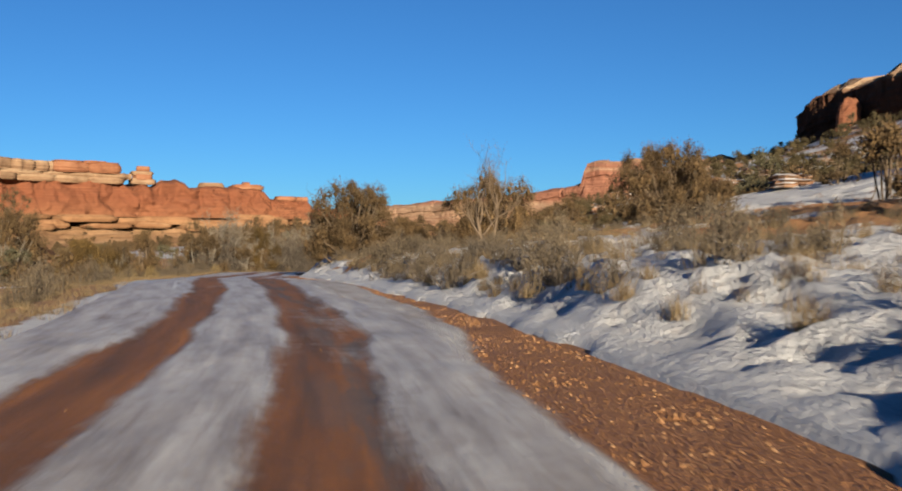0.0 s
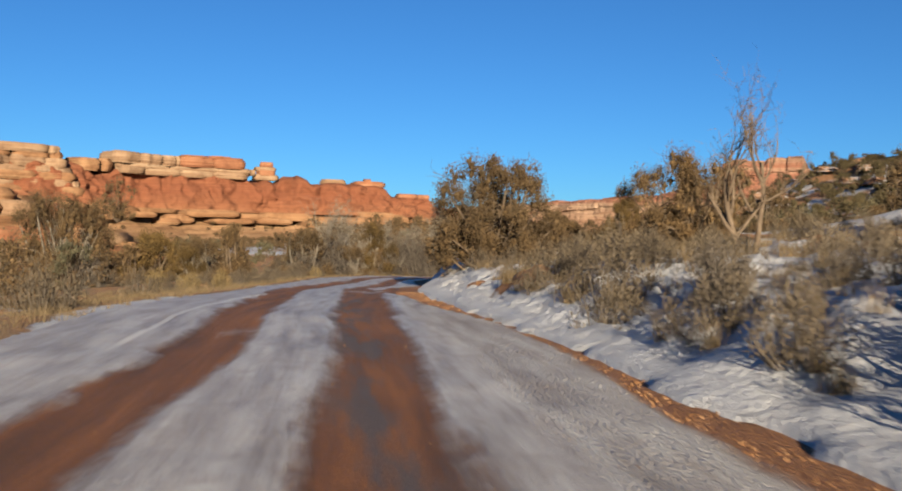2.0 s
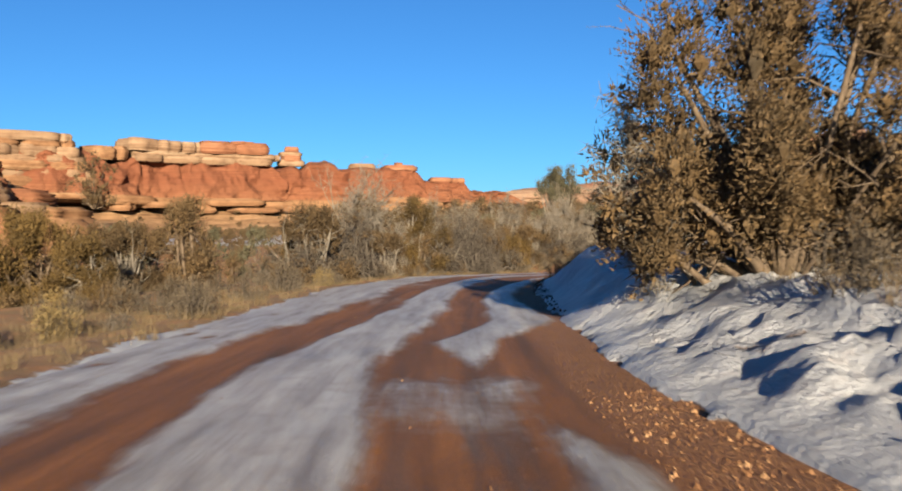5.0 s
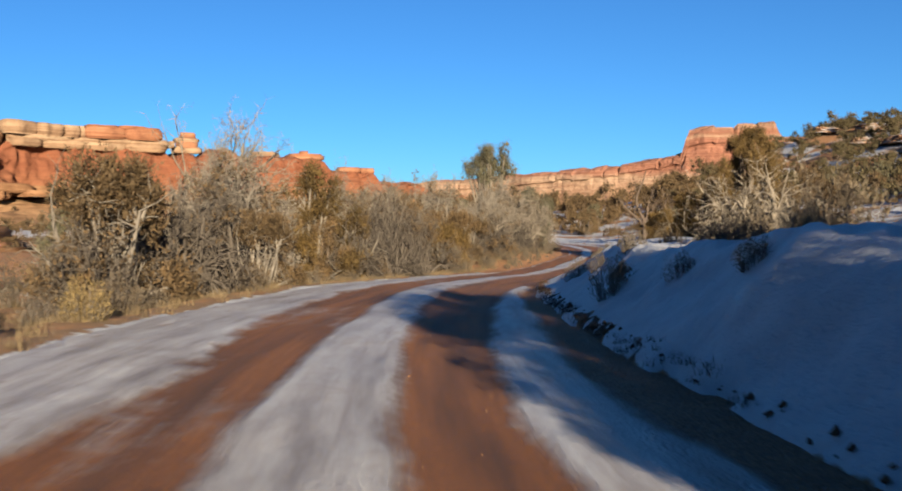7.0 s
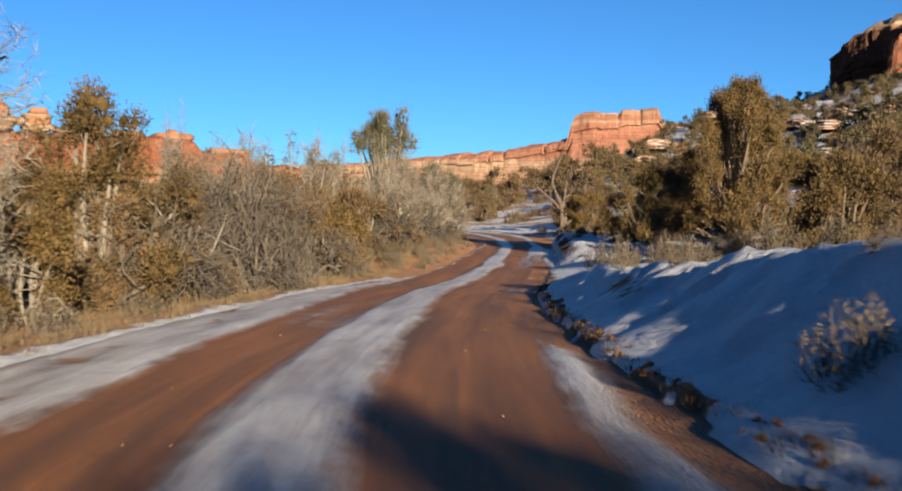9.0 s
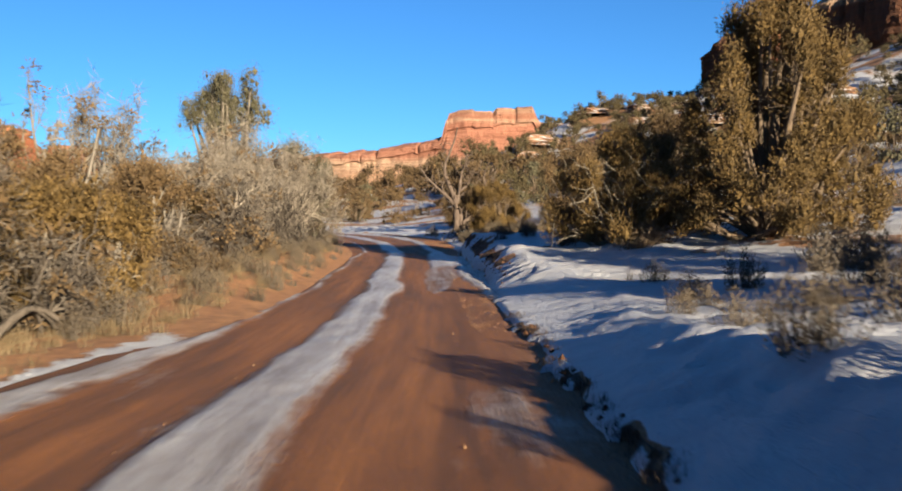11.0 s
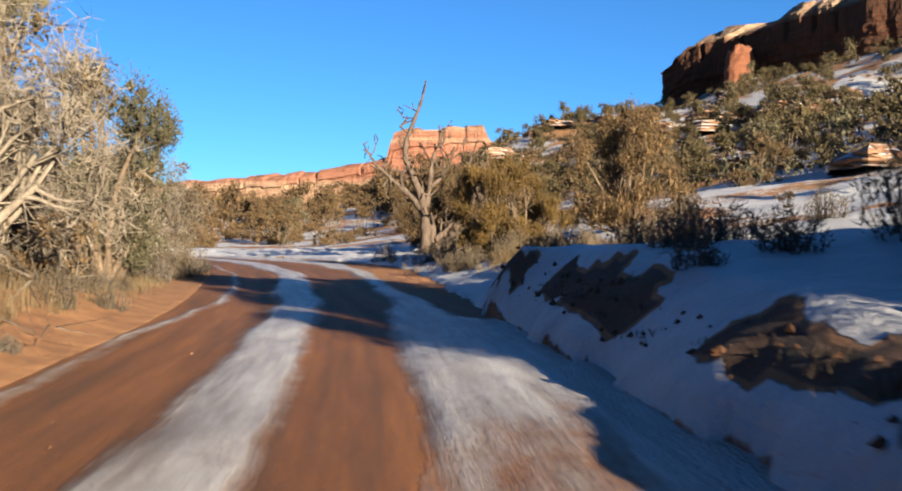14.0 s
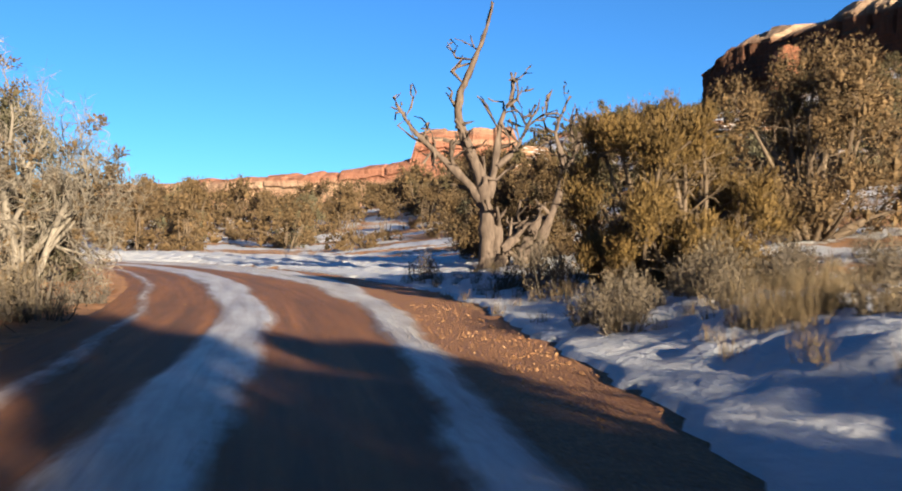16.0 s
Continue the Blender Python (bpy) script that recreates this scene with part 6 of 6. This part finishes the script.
def stone_material():
    n = Nodes("loose_gravel")
    c = n.steps(island(n), (0.0, (0.10, 0.046, 0.020)), (0.6, (0.22, 0.105, 0.046)), (1.0, (0.34, 0.195, 0.100)))
    return n.done(c, 0.9, 0.2)


GRAVEL = stone_material()


def edge_places(n, s0, s1, d0, d1, lift=0.01):
    k = rng.integers(np.argmax(LINE[:, 1] > s0), np.argmax(LINE[:, 1] > s1), n)
    d = rng.uniform(d0, d1, n)
    return np.column_stack([LINE[k, 0] + d * SIDE[k, 0], LINE[k, 1] + d * SIDE[k, 1] + rng.uniform(-0.15, 0.15, n), LINE[k, 2] + lift - 0.02])


stones("gravel_edge", "loose orange gravel along the road edge", np.concatenate([edge_places(19000, 1, 46, 1.35, 2.75), edge_places(1500, 128, 142, 2.0, 3.2)]), 0.024, GRAVEL)
stones("gravel_shoulder", "fine orange gravel beside the shaded bank", edge_places(4200, 98, 113, 0.95, 1.75), 0.013, GRAVEL)
stones("road_grit", "scattered pebbles on the muddy road", edge_places(700, 2, 145, -2.2, 1.6), 0.012, GRAVEL)


def bank_places(n, y0, y1, r0, r1):
    y, r = rng.uniform(y0, y1, n), rng.uniform(r0, r1, n)
    x = line_x(y) + bank_edge(y) + r
    return np.column_stack([x, y, land(x, y)[0]])


def clod_material():
    n = Nodes("damp_soil_clods")
    c = n.steps(n.noise(14, 4, 0.7), (0.3, (0.05, 0.026, 0.015)), (0.7, (0.13, 0.062, 0.033)))
    n.bump(n.noise(30, 4, 0.7), 0.8, 0.02)
    return n.done(c, 0.95, 0.1)


CLODS = clod_material()
stones("soil_clods", "dark soil clods breaking through snow at the bank foot", np.concatenate([bank_places(260, 55, 98, 0.02, 0.24), bank_places(40, 106, 114, 0.2, 0.5), bank_places(130, 109, 124, 0.15, 0.65)]), 0.055, CLODS)


def foot_places(n, y0, y1, r0, r1):
    p = bank_places(n, y0, y1, r0, r1)
    return p[:, :2]


grass("foot_stubble", "dark dead stubble along the foot of the snowy bank", np.concatenate([foot_places(260, 60, 100, 0.02, 0.26), foot_places(60, 107, 122, 0.3, 0.6)]), 0.075, 24, DARK_STUBBLE)
